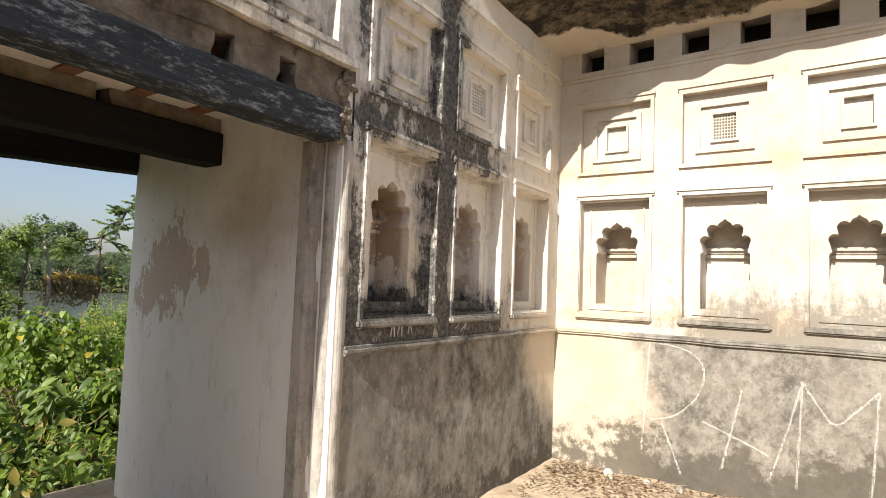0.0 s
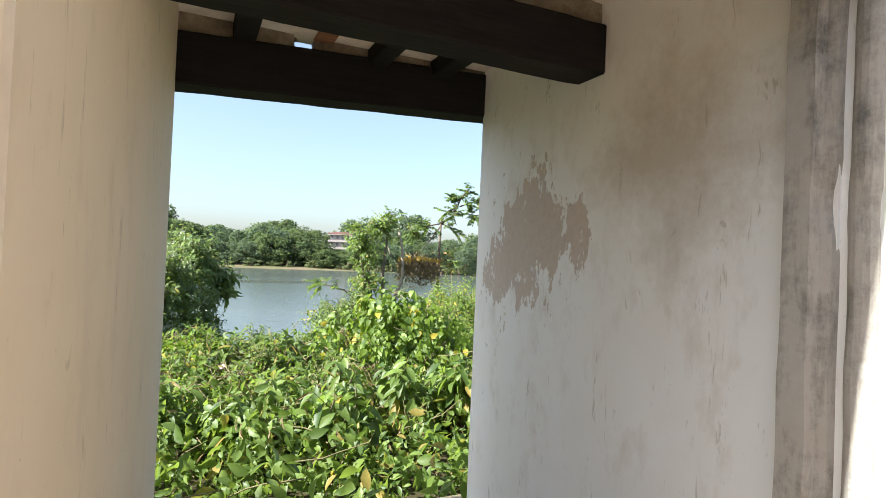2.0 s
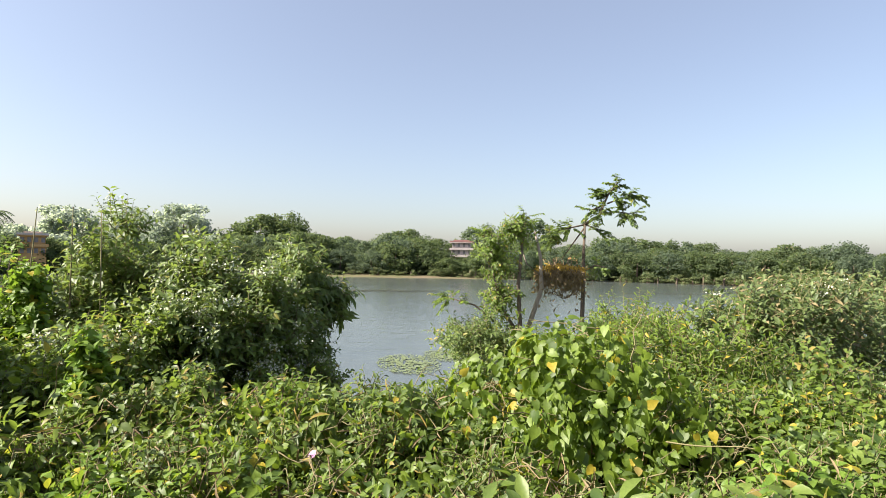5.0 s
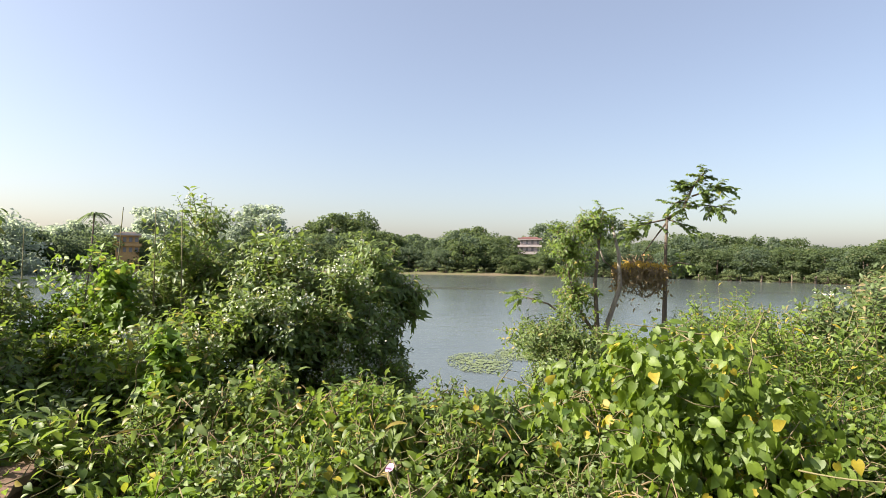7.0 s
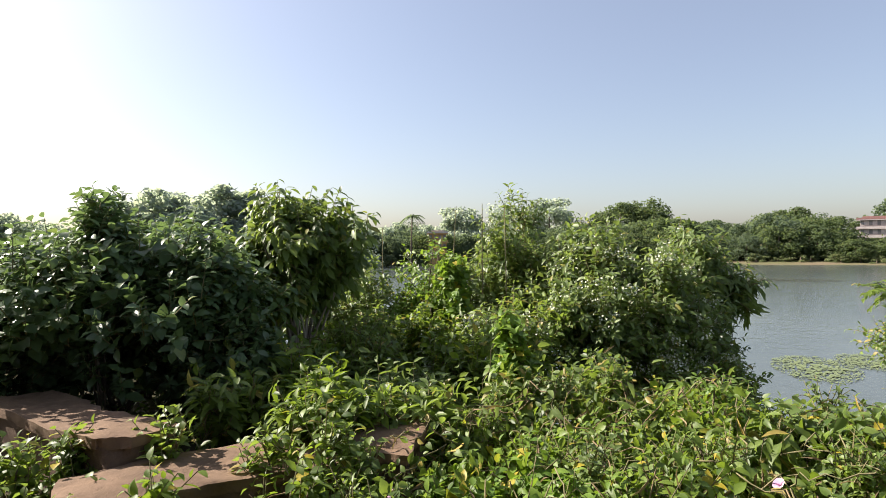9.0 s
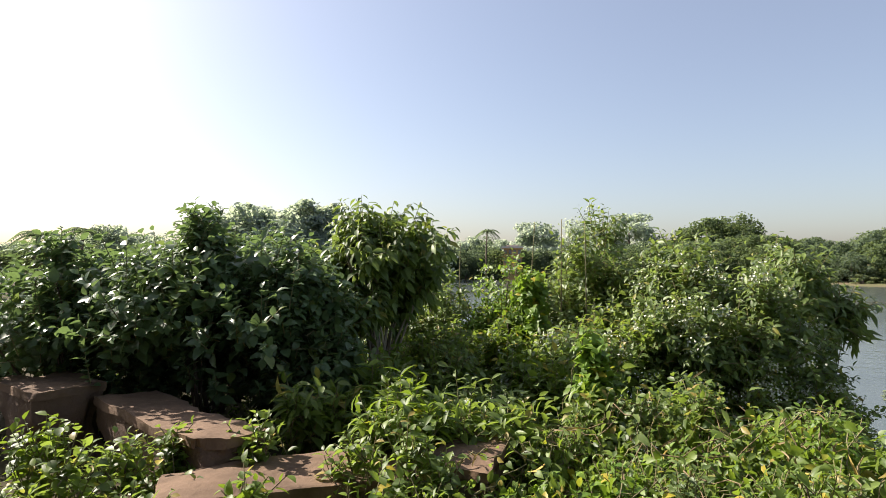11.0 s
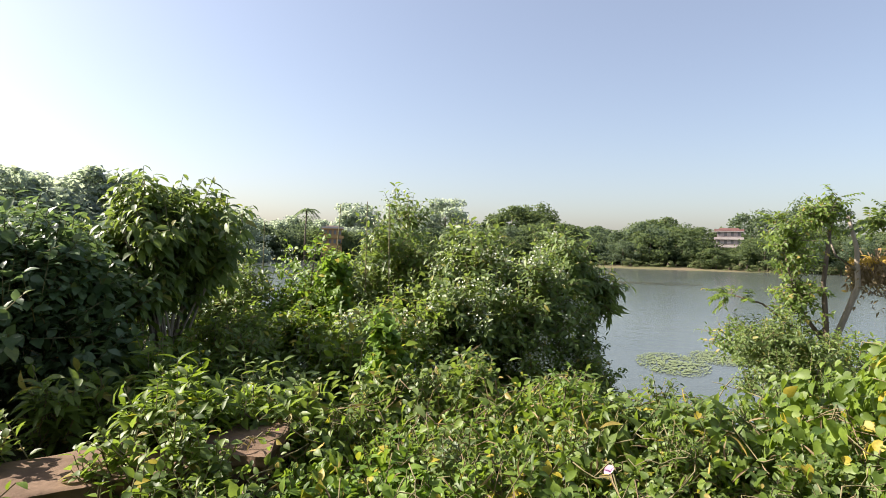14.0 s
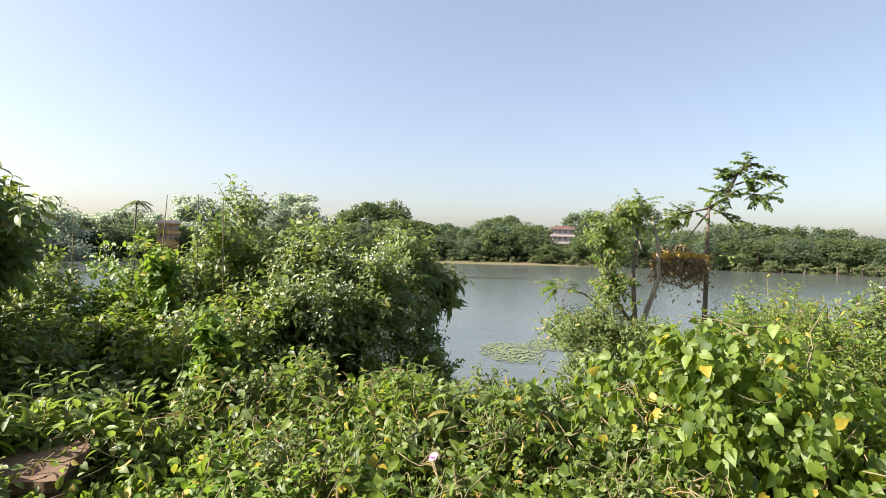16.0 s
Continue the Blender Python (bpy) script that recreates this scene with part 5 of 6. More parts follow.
bush("shrub", (-9.6, 0.1, -0.55), (0.7, 0.9, 0.6), 260, l_herb, "ovate", 8, 0.4, 0.16, 0.04, "mid-green leafy shrub beside creepers", seed=27)
bush("herb", (-8.9, 1.15, -0.15), (0.4, 0.5, 0.4), 110, l_vine, "ovate", 8, 0.35, 0.15, 0.042, "fresh light green herb clump", category="herb", seed=42, clumps=9)
bush("herb", (-6.9, 1.5, -0.2), (0.5, 0.5, 0.4), 120, l_herb, "ovate", 9, 0.4, 0.16, 0.036, "green herb with upright leafy stems", category="herb", seed=43, clumps=9)
bush("herb", (-6.9, -1.3, -0.25), (0.5, 0.5, 0.35), 120, l_herb, "ovate", 8, 0.35, 0.13, 0.042, "leafy herb in front of broken masonry", category="herb", seed=44, clumps=9)
bush("herb", (-5.9, -2.9, -0.4), (0.5, 0.5, 0.35), 130, l_vine, "ovate", 8, 0.35, 0.13, 0.044, "leafy herb in front of the wall stub", category="herb", seed=45, clumps=9)
bush("herb", (-7.6, -0.5, -0.2), (0.5, 0.6, 0.35), 110, l_lime, "ovate", 8, 0.35, 0.14, 0.042, "yellow-green herb clump among creepers", category="herb", seed=46, clumps=8)
bush("herb", (-6.3, 3.0, -0.1), (0.5, 0.7, 0.45), 140, l_herb, "ovate", 8, 0.35, 0.15, 0.04, "green herb clump below the vine mound", category="herb", seed=47, clumps=9)
bush("dark_shrub", (-7.4, -6.6, 0.3), (1.5, 1.4, 1.2), 560, l_dark, "ovate", 8, 0.4, 0.19, 0.062, "dark glossy broad-leaved shrub beside the pier", seed=54, stems=9, clumps=22)
bush("thicket", (-12.3, -4.5, -0.1), (1.0, 0.9, 1.35), 420, l_shrub, "ovate", 8, 0.5, 0.19, 0.045, "mid-green shrub between taller shrubs", seed=55, clumps=20, low=-0.8)
bush("thicket", (-11.0, -3.7, -0.5), (0.9, 0.9, 1.0), 330, l_herb, "ovate", 8, 0.45, 0.17, 0.042, "leafy green shrub in a hollow", seed=56, clumps=18, low=-0.8)
for x, y, s, lf in ((-6.45, -3.35, 57, l_herb), (-6.55, -2.95, 58, l_vine), (-7.0, -2.75, 59, l_herb), (-6.15, -3.75, 60, l_vine), (-7.2, -1.9, 61, l_herb), (-6.35, -2.5, 62, l_herb), (-7.7, -2.3, 67, l_vine), (-6.0, -3.1, 69, l_herb), (-6.3, -2.1, 71, l_vine), (-5.9, -2.5, 72, l_herb), (-6.8, -1.6, 73, l_vine), (-6.7, -3.15, 74, l_herb), (-5.7, -3.5, 75, l_herb), (-7.35, -1.5, 76, l_herb)):
    bush("herb", (x, y, -0.02), (0.24, 0.24, 0.4), 42, lf, "ovate", 8, 0.34, 0.11, 0.034, "tall leafy herb in front of broken masonry", category="herb", seed=s, clumps=6, stems=5, up=0.9, low=-0.9)
for x, y, z, s, lf in ((-8.2, -2.2, 0.0, 81, l_vine), (-8.6, -2.9, -0.05, 82, l_vine), (-8.3, -1.5, -0.05, 83, l_herb), (-9.0, -2.0, -0.15, 84, l_shrub), (-7.9, -3.0, 0.05, 85, l_herb), (-9.3, -1.0, -0.2, 86, l_herb), (-8.9, -3.4, -0.1, 87, l_herb), (-7.75, -1.9, 0.0, 88, l_vine)):
    bush("herb", (x, y, z), (0.4, 0.4, 0.42), 80, lf, ("lance", "ovate")[s % 2], 8, 0.42, 0.2, 0.036, "leafy green herb below the thicket", category="herb", seed=s, clumps=10, stems=5, up=0.8, low=-0.6)
for x, y, z, s, lf, sh in ((-9.9, -0.3, -0.15, 101, l_herb, "ovate"), (-10.3, -1.9, -0.05, 102, l_vine, "ovate"), (-10.0, -2.9, -0.05, 103, l_herb, "lance"), (-9.5, 0.7, -0.35, 104, l_vine, "heart"), (-10.6, 0.6, -0.5, 105, l_shrub, "lance"), (-9.6, -3.4, 0.0, 106, l_vine, "ovate"), (-9.2, 1.9, -0.15, 107, l_shrub, "lance"), (-9.0, 1.6, -0.2, 108, l_herb, "ovate")):
    bush("herb", (x, y, z), (0.45, 0.45, 0.5), 100, lf, sh, 8, 0.4, 0.18, {"ovate": 0.042, "lance": 0.03, "heart": 0.06}[sh], "leafy clump between creepers and thicket", category="herb", seed=s, clumps=9, stems=5, up=0.8, low=-0.6)
for x, y, z, r, s, lf in ((-8.0, 5.0, -0.15, 0.75, 91, l_vine), (-7.1, 4.7, -0.1, 0.55, 92, l_herb), (-8.7, 6.4, -0.05, 0.95, 93, l_herb), (-7.3, 6.0, -0.1, 0.7, 94, l_shrub), (-6.4, 5.3, -0.1, 0.5, 95, l_vine)):
    bush("shrub", (x, y, z), (r, r, 0.8 * r), 330, lf, "ovate", 8, 0.36, 0.13, 0.036, "leafy green growth beside the vine mound", seed=s, clumps=16, stems=6, up=0.7, low=-0.5)
for k, (x, y, z) in enumerate(((-6.5, 1.9, 0.1), (-6.3, 2.4, 0.15), (-6.3, 1.3, 0.0), (-8.6, 0.95, 0.05), (-5.9, 0.9, 0.0), (-6.2, 3.0, 0.2), (-5.8, 1.7, 0.0), (-6.9, 0.6, -0.05))):
    bush("broad_leaf_herb", (x, y, z), (0.26, 0.26, 0.3), 13, l_herb, "ovate", 7, 0.4, 0.26, 0.05, "herb with long drooping broad green leaves", category="herb", seed=180 + k, clumps=5, stems=4, up=0.7, droop=1.3, low=-0.5)
prng = random.Random(5)
for k in range(64):
    x, y = prng.uniform(-9.3, -5.9), prng.uniform(-1.4, 4.6)
    lf, nm = ((l_herb, "mid-green"), (l_vine, "light green"), (l_lime, "yellow-green"), (l_shrub, "dull green"))[k % 4]
    bush("herb", (x, y, front_skin(x, y) + 0.02), (0.26, 0.26, 0.26), 34, lf, ("ovate", "lance", "heart")[k % 3], 8, 0.32, 0.085 * (1.5 if k % 5 == 0 else 1.0), (0.022, 0.014, 0.031)[k % 3] * (1.5 if k % 5 == 0 else 1.0), nm + " herb sprig standing out of the creepers", category="herb", seed=100 + k, clumps=5, stems=3, up=0.9)
bush("dark_shrub", (-8.3, -4.9, 0.55), (1.45, 1.5, 1.3), 1050, l_dark, "ovate", 8, 0.4, 0.2, 0.065, "dark glossy broad-leaved shrub behind the wall stub", seed=28, stems=8, clumps=36, low=-0.85)
bush("dark_shrub", (-8.6, -3.9, 0.4), (0.7, 0.7, 0.95), 340, l_dark, "ovate", 8, 0.36, 0.19, 0.062, "dark broad-leaved shrub under the tall shrub", seed=70, stems=6, clumps=18, low=-0.85)
for x, y, z, s in ((-7.9, -4.6, 1.45, 110), (-8.7, -5.6, 1.55, 111), (-7.2, -5.7, 1.2, 112), (-8.4, -4.0, 1.15, 113)):
    bush("dark_shrub", (x, y, z), (0.34, 0.34, 0.5), 90, l_dark, "ovate", 8, 0.36, 0.15, 0.045, "upright leafy leader of the dark shrub", seed=s, stems=5, clumps=9, up=0.9, low=-0.9)
bush("dark_shrub", (-9.5, -6.0, 0.65), (1.7, 1.6, 1.3), 650, l_dark, "ovate", 8, 0.4, 0.2, 0.065, "dark glossy broad-leaved shrub", seed=29, stems=8, clumps=22)
bush("tall_shrub", (-10.2, -4.15, 1.22), (0.85, 0.95, 1.05), 380, l_shrub, "lance", 11, 0.5, 0.26, 0.055, "tall green shrub with drooping leaves and bare lower stems", seed=30, droop=1.1, stems=26, low=-0.8, clumps=26, stem_mat=m_pale)
bush("shrub", (-5.5, -4.3, -0.55), (0.5, 0.7, 0.4), 180, l_herb, "ovate", 8, 0.3, 0.13, 0.038, "green herb clump beside broken masonry", seed=31)
bush("shrub", (-12.2, 5.9, -0.35), (1.4, 1.3, 1.05), 560, l_vine, "lance", 11, 0.45, 0.15, 0.028, "fresh green shrub on the bank", seed=32, clumps=20)
bush("shrub", (-11.6, 8.3, 0.05), (1.6, 1.6, 1.3), 660, l_olive, "ovate", 9, 0.5, 0.19, 0.042, "green bush with olive leaves on the bank", seed=33, flowers=10, clumps=22)
bush("shrub", (-9.8, 5.3, -0.3), (1.3, 1.5, 1.05), 700, l_vine, "lance", 11, 0.45, 0.15, 0.026, "feathery bright green shrub", seed=34, clumps=22)
bush("shrub", (-9.4, 3.9, -0.4), (1.0, 1.1, 0.95), 420, l_vine, "ovate", 8, 0.4, 0.14, 0.038, "bright green shrub behind the vine mound", seed=35)
bush("shrub", (-15.8, 4.5, -1.0), (1.2, 1.1, 1.4), 420, l_shrub, "ovate", 8, 0.4, 0.17, 0.036, "low green shrub at the waterside", seed=36)
bush("shrub", (-16.5, 6.2, -1.4), (1.4, 1.6, 1.1), 420, l_herb, "ovate", 8, 0.5, 0.19, 0.042, "green shrub round the foot of the trees", seed=37)
bush("shrub", (-16.0, 8.7, -0.85), (1.1, 1.1, 1.25), 380, l_olive, "ovate", 8, 0.5, 0.2, 0.05, "dark olive shrub on the bank", seed=38)
bush("shrub", (-12.5, 11.2, 0.1), (1.9, 2.0, 1.4), 560, l_olive, "ovate", 8, 0.5, 0.2, 0.045, "green bush on the bank", seed=39, clumps=22)
bush("shrub", (-13.5, -7.5, 0.0), (2.2, 2.2, 1.6), 700, l_shrub, "ovate", 8, 0.5, 0.21, 0.05, "large green shrub beyond the thicket", seed=40, clumps=24)


def tree(name, base, trunk, r0, limbs, crowns, leaf, shape, label, L, W, m, length, seed, droop=0.3, mat=None):
    """A tree: trunk and limbs as tubes, each crown a cloud of leafy shoots round a limb's end."""
    rng = np.random.default_rng(seed)
    thing = tagged(empty(name, *base), label, "tree")
    o = np.array(base)
    n = len(trunk)
    new("trunk", tubes("trunk", [([tuple(np.array(p) - o) for p in trunk], [r0 * (1 - 0.6 * i / (n - 1)) for i in range(n)])], mat or m_bark, 8)).parent = thing
    for path, r in limbs:
        new("limb", tubes("limb", [([tuple(np.array(p) - o) for p in path], [r * (1 - 0.7 * i / (len(path) - 1)) for i in range(len(path))])], mat or m_bark, 6)).parent = thing
    for c, R, k in crowns:
        tips, out = lumps(rng, np.array(c), R, k, 0.8, -1.0, 0.4, 1.5, seed)
        d = out * 0.8 + np.array([0, 0, 0.1]) + rng.normal(scale=0.4, size=out.shape)
        P, D, N, LL, WW, A, B = shoots_leaves(rng, tips, d, m, length, L, W, 0.9, droop)
        ob = new("crown", leaves_mesh("crown", shape, P - o, D, N, LL, WW, leaf))
        ob.parent = thing
        tagged(ob, kind="stuff")
        ob = new("brushwood", twigs_mesh("brushwood", A - o, B - o, 0.008, m_bark))
        ob.parent = thing
        tagged(ob, kind="stuff")
    return thing


def pinnate(rng, path, n, L, W, k=7, reach=0.42):
    """Feathery compound leaves set along a limb: each a drooping rib with paired leaflets."""
    path = np.array(path)
    P, D, N, A, B = [], [], [], [], []
    for _ in range(n):
        u = rng.uniform(0.25, 1.0) * (len(path) - 1)
        i = min(int(u), len(path) - 2)
        p = path[i] + (path[i + 1] - path[i]) * (u - i)
        ax = (path[i + 1] - path[i]) / np.linalg.norm(path[i + 1] - path[i])
        r = rng.normal(size=3) * np.array([1, 1, 0.8]) + ax * 0.7 + np.array([0, 0, 0.2])
        r /= np.linalg.norm(r)
        ln = reach * rng.uniform(0.6, 1.2)
        sd = np.cross(r, [0, 0, 1.0])
        sd /= np.linalg.norm(sd) + 1e-9
        A.append(p), B.append(p + r * ln + np.array([0, 0, -0.18 * ln]))
        for j in range(k):
            q = (j + 1.5) / (k + 0.5)
            for sg in (-1, 1):
                P.append(p + r * ln * q + np.array([0, 0, -0.18 * ln * q * q]))
                D.append(sd * sg + r * 0.55 + np.array([0, 0, -0.35]) + rng.normal(scale=0.12, size=3))
                N.append(np.array([0, 0, 1.0]) + rng.normal(scale=0.3, size=3))
    s = rng.uniform(0.75, 1.2, len(P))
    return np.array(P), np.array(D), np.array(N), L * s, W * s, np.array(A), np.array(B)


def feathered(thing, seed, sprays, leaf, L=0.15, W=0.042):
    rng = np.random.default_rng(seed)
    o = np.array(thing.location)
    for path, n in sprays:
        P, D, N, LL, WW, A, B = pinnate(rng, path, n, L, W)
        ob = new("spray", leaves_mesh("spray", "lance", P - o, D, N, LL, WW, leaf))
        ob.parent = thing
        tagged(ob, kind="stuff")
        ob = new("twigs", twigs_mesh("twigs", A - o, B - o, 0.007, m_bark))
        ob.parent = thing
        tagged(ob, kind="stuff")


FORK = (-19.52, 8.63, 2.62)
LIMB = [FORK, (-19.35, 9.0, 2.9), (-19.2, 9.2, 3.5), (-19.05, 9.45, 3.9)]
SIDES = [[(-19.3, 9.1, 2.95), (-19.1, 9.5, 3.0), (-18.95, 9.9, 2.95)], [(-19.25, 9.2, 3.25), (-19.05, 9.55, 3.4), (-18.95, 9.9, 3.5)], [FORK, (-19.75, 7.95, 2.45), (-19.9, 7.6, 2.12)],
         [(-19.3, 9.15, 3.2), (-19.5, 8.75, 3.05)], [(-19.2, 9.2, 3.45), (-19.4, 8.95, 3.55)], [(-19.53, 8.6, 1.2), (-19.5, 8.95, 1.4), (-19.3, 9.25, 1.35)], [FORK, (-19.4, 8.95, 2.5), (-19.3, 9.2, 2.25)]]
th = tree("slender_tree", (-19.55, 8.55, -3.2), [(-19.55, 8.55, -3.4), (-19.52, 8.58, -0.4), (-19.55, 8.62, 0.9), (-19.52, 8.60, 1.7), FORK], 0.085,
          [(LIMB, 0.055)] + [(q, 0.028) for q in SIDES] + [([(-19.5, 8.65, 2.58), (-19.7, 8.3, 2.0), (-19.8, 7.98, 1.5)], 0.03)],
          [((-19.5, 8.75, -0.6), (0.4, 0.4, 0.7), 16)], l_shrub, "lance", "slender half-bare tree with feathery sprays by the water", 0.16, 0.035, 10, 0.5, 51, 0.5)
feathered(th, 56, [(LIMB, 20)] + list(zip(SIDES, (17, 19, 22, 9, 12, 9, 8))), l_shrub)
th = tree("small_tree", (-19.0, 6.4, -3.0), [(-19.0, 6.4, -3.2), (-19.0, 6.45, -0.5), (-19.05, 6.38, 0.8), (-19.0, 6.5, 2.4)], 0.09,
          [([(-19.0, 6.4, -0.6), (-19.2, 5.9, 0.2), (-19.3, 5.6, 1.6)], 0.06), ([(-19.2, 5.95, -0.4), (-19.4, 5.2, 0.2), (-19.6, 4.4, 0.42)], 0.04)],
          [((-19.2, 5.75, 1.7), (0.6, 0.6, 0.85), 120), ((-19.0, 6.3, 2.35), (0.5, 0.5, 0.5), 60), ((-19.2, 5.9, 0.5), (0.65, 0.65, 0.9), 105), ((-19.5, 4.75, -0.75), (0.7, 0.8, 0.55), 95), ((-19.2, 5.7, -0.6), (0.7, 0.8, 0.6), 95)],
          l_herb, "ovate", "small green leafy tree beside the water", 0.17, 0.04, 9, 0.5, 52, 0.45)
feathered(th, 57, [([(-19.2, 5.2, 0.2), (-19.4, 4.8, 0.35), (-19.6, 4.3, 0.42)], 14), ([(-19.0, 6.5, 2.2), (-19.0, 6.6, 2.9)], 8), ([(-19.3, 5.6, 1.8), (-19.3, 5.3, 2.4)], 8)], l_herb, 0.16, 0.03)
th = tree("bare_tree", (-19.3, 6.8, -3.1), [(-19.3, 6.75, -3.3), (-19.35, 6.78, -0.55), (-19.2, 7.15, 0.7), (-19.2, 7.1, 1.6), (-19.3, 6.95, 2.35)], 0.095, [([(-19.2, 7.1, 1.1), (-19.25, 6.7, 1.4), (-19.3, 6.5, 2.0)], 0.045)],
          [], l_shrub, "ovate", "pale-barked bare trunk among trees", 0.18, 0.05, 8, 0.5, 53, mat=m_pale)
feathered(th, 58, [([(-19.3, 6.95, 2.1), (-19.3, 7.4, 2.3), (-19.3, 7.75, 2.25)], 9)], l_shrub)
# dry vines hung between the trunks
rng = np.random.default_rng(60)
thing = tagged(empty("dry_vine", -19.45, 7.6, 0.65), "tangle of brown and orange dry vines hanging from trunks", "vine")
runs = []
for k in range(46):
    y0, y1 = rng.uniform(7.1, 8.1), rng.uniform(7.5, 8.6)
    z0, z1 = rng.uniform(0.9, 1.6), rng.uniform(0.8, 1.6)
    x = rng.uniform(-0.3, 0.3)
    runs.append(([(x, y0 + (y1 - y0) * s - 7.6, z0 + (z1 - z0) * s - 1.1 * math.sin(3.14 * s) * abs(y1 - y0) * 0.5 - 0.65) for s in np.linspace(0, 1, 7)], [0.012] * 7))
ob = new("tangle", tubes("tangle", runs, m_dry, 4))
ob.parent = thing
tagged(ob, kind="stuff")
for nm, n, leaf, top, fall in (("dead_leaves", 1500, l_dry, 0.66, 0.33), ("ochre_leaves", 330, l_ochre, 0.78, 0.07)):
    P = np.stack([rng.normal(scale=0.22, size=n), rng.uniform(-0.5, 0.95, n), top - np.abs(rng.normal(scale=fall, size=n))], 1)
    P[:, 2] -= np.abs(P[:, 1] - 0.2) * 0.12
    ob = new(nm, leaves_mesh(nm, "ovate", P, rng.normal(size=(n, 3)) + np.array([0, 0, -1.4]), rng.normal(size=(n, 3)), rng.uniform(0.08, 0.18, n), rng.uniform(0.014, 0.035, n), leaf))
    ob.parent = thing
    tagged(ob, kind="stuff")

# ---- broken masonry below the terrace ----
def slab(cx, cy, lx, ly, z0, z1, rz, label, seed, name="stone_slab", tilt=0.0):
    """A broken piece of wall: a core with worn faces and a mortar layer on top, with chipped but crisp edges."""
    thing = tagged(empty(name, cx, cy, z0), label, "masonry")
    h = z1 - z0
    for nm, a, z_lo, z_hi, mat in (("core", 0.0, 0.0, h - 0.07, m_stone), ("mortar_top", 0.018, h - 0.07, h, m_cap)):
        bm = bmesh.new()
        box(bm, -lx / 2 - a, lx / 2 + a, -ly / 2 - a, ly / 2 + a, z_lo, z_hi)
        bmesh.ops.subdivide_edges(bm, edges=bm.edges[:], cuts=24, use_grid_fill=True)
        for v in bm.verts:
            p = v.co + Vector((seed * 3.1, 0, 0))
            edge = max(abs(v.co.x) / (lx / 2), abs(v.co.y) / (ly / 2))
            chip = max(0.0, noise.noise(p * 3.2) - 0.02) * 0.4 * max(0.0, edge - 0.6) * 2.5
            v.co.x *= 1 - chip
            v.co.y *= 1 - chip
            v.co.z -= (chip * 0.12 if nm == "mortar_top" else 0.0) - tilt * v.co.x
        wobble(bm, 0.035, 1.6, seed)
        wobble(bm, 0.014, 6, seed)
        wobble(bm, 0.006, 19, seed)
        bmesh.ops.rotate(bm, cent=(0, 0, 0), matrix=Matrix.Rotation(radians(rz), 3, "Z"), verts=bm.verts)
        ob = link_mesh(nm, bm, mat)
        ob.data.polygons.foreach_set("use_smooth", [True] * len(ob.data.polygons))
        ob.data.set_sharp_from_angle(angle=radians(38))
        ob.parent = thing
    return thing


slab(-7.05, -2.25, 1.7, 0.6, -0.8, 0.07, -38, "fallen flat slab of brown masonry half hidden by herbs", 1, tilt=0.03)
slab(-7.95, -1.6, 0.8, 0.62, -0.8, 0.09, 12, "low broken brown masonry slab in herbs", 2)
slab(-7.05, -3.72, 0.46, 1.95, -0.95, 0.25, -9, "thick stub of brown wall with a flat mortar top", 3, "wall_stub")
slab(-6.85, -5.25, 0.6, 0.95, -0.95, 0.36, -4, "worn brown masonry pier under dark leaves", 4, "wall_stub")

# ---- floating things ----
blot("algae", -30.3, 5.0, 2.6, 1.5, WATER + 0.012, m_algae, "light green algae floating on the pond", "algae", 3)
blot("algae", -32.3, 7.3, 1.8, 1.3, WATER + 0.012, m_algae, "light green algae floating on the pond", "algae", 4)
# flat dark bands on the water, out towards the far shore
blot("pond_band", -90, 10, 4, 9, WATER + 0.012, m_pondband, "dark broken band lying flat on the pond", "weed", 5)
blot("pond_band", -88, 57, 3, 10, WATER + 0.012, m_pondband, "dark broken band lying flat on the pond", "weed", 6)

# ---- the far shore ----
TOPS = {}


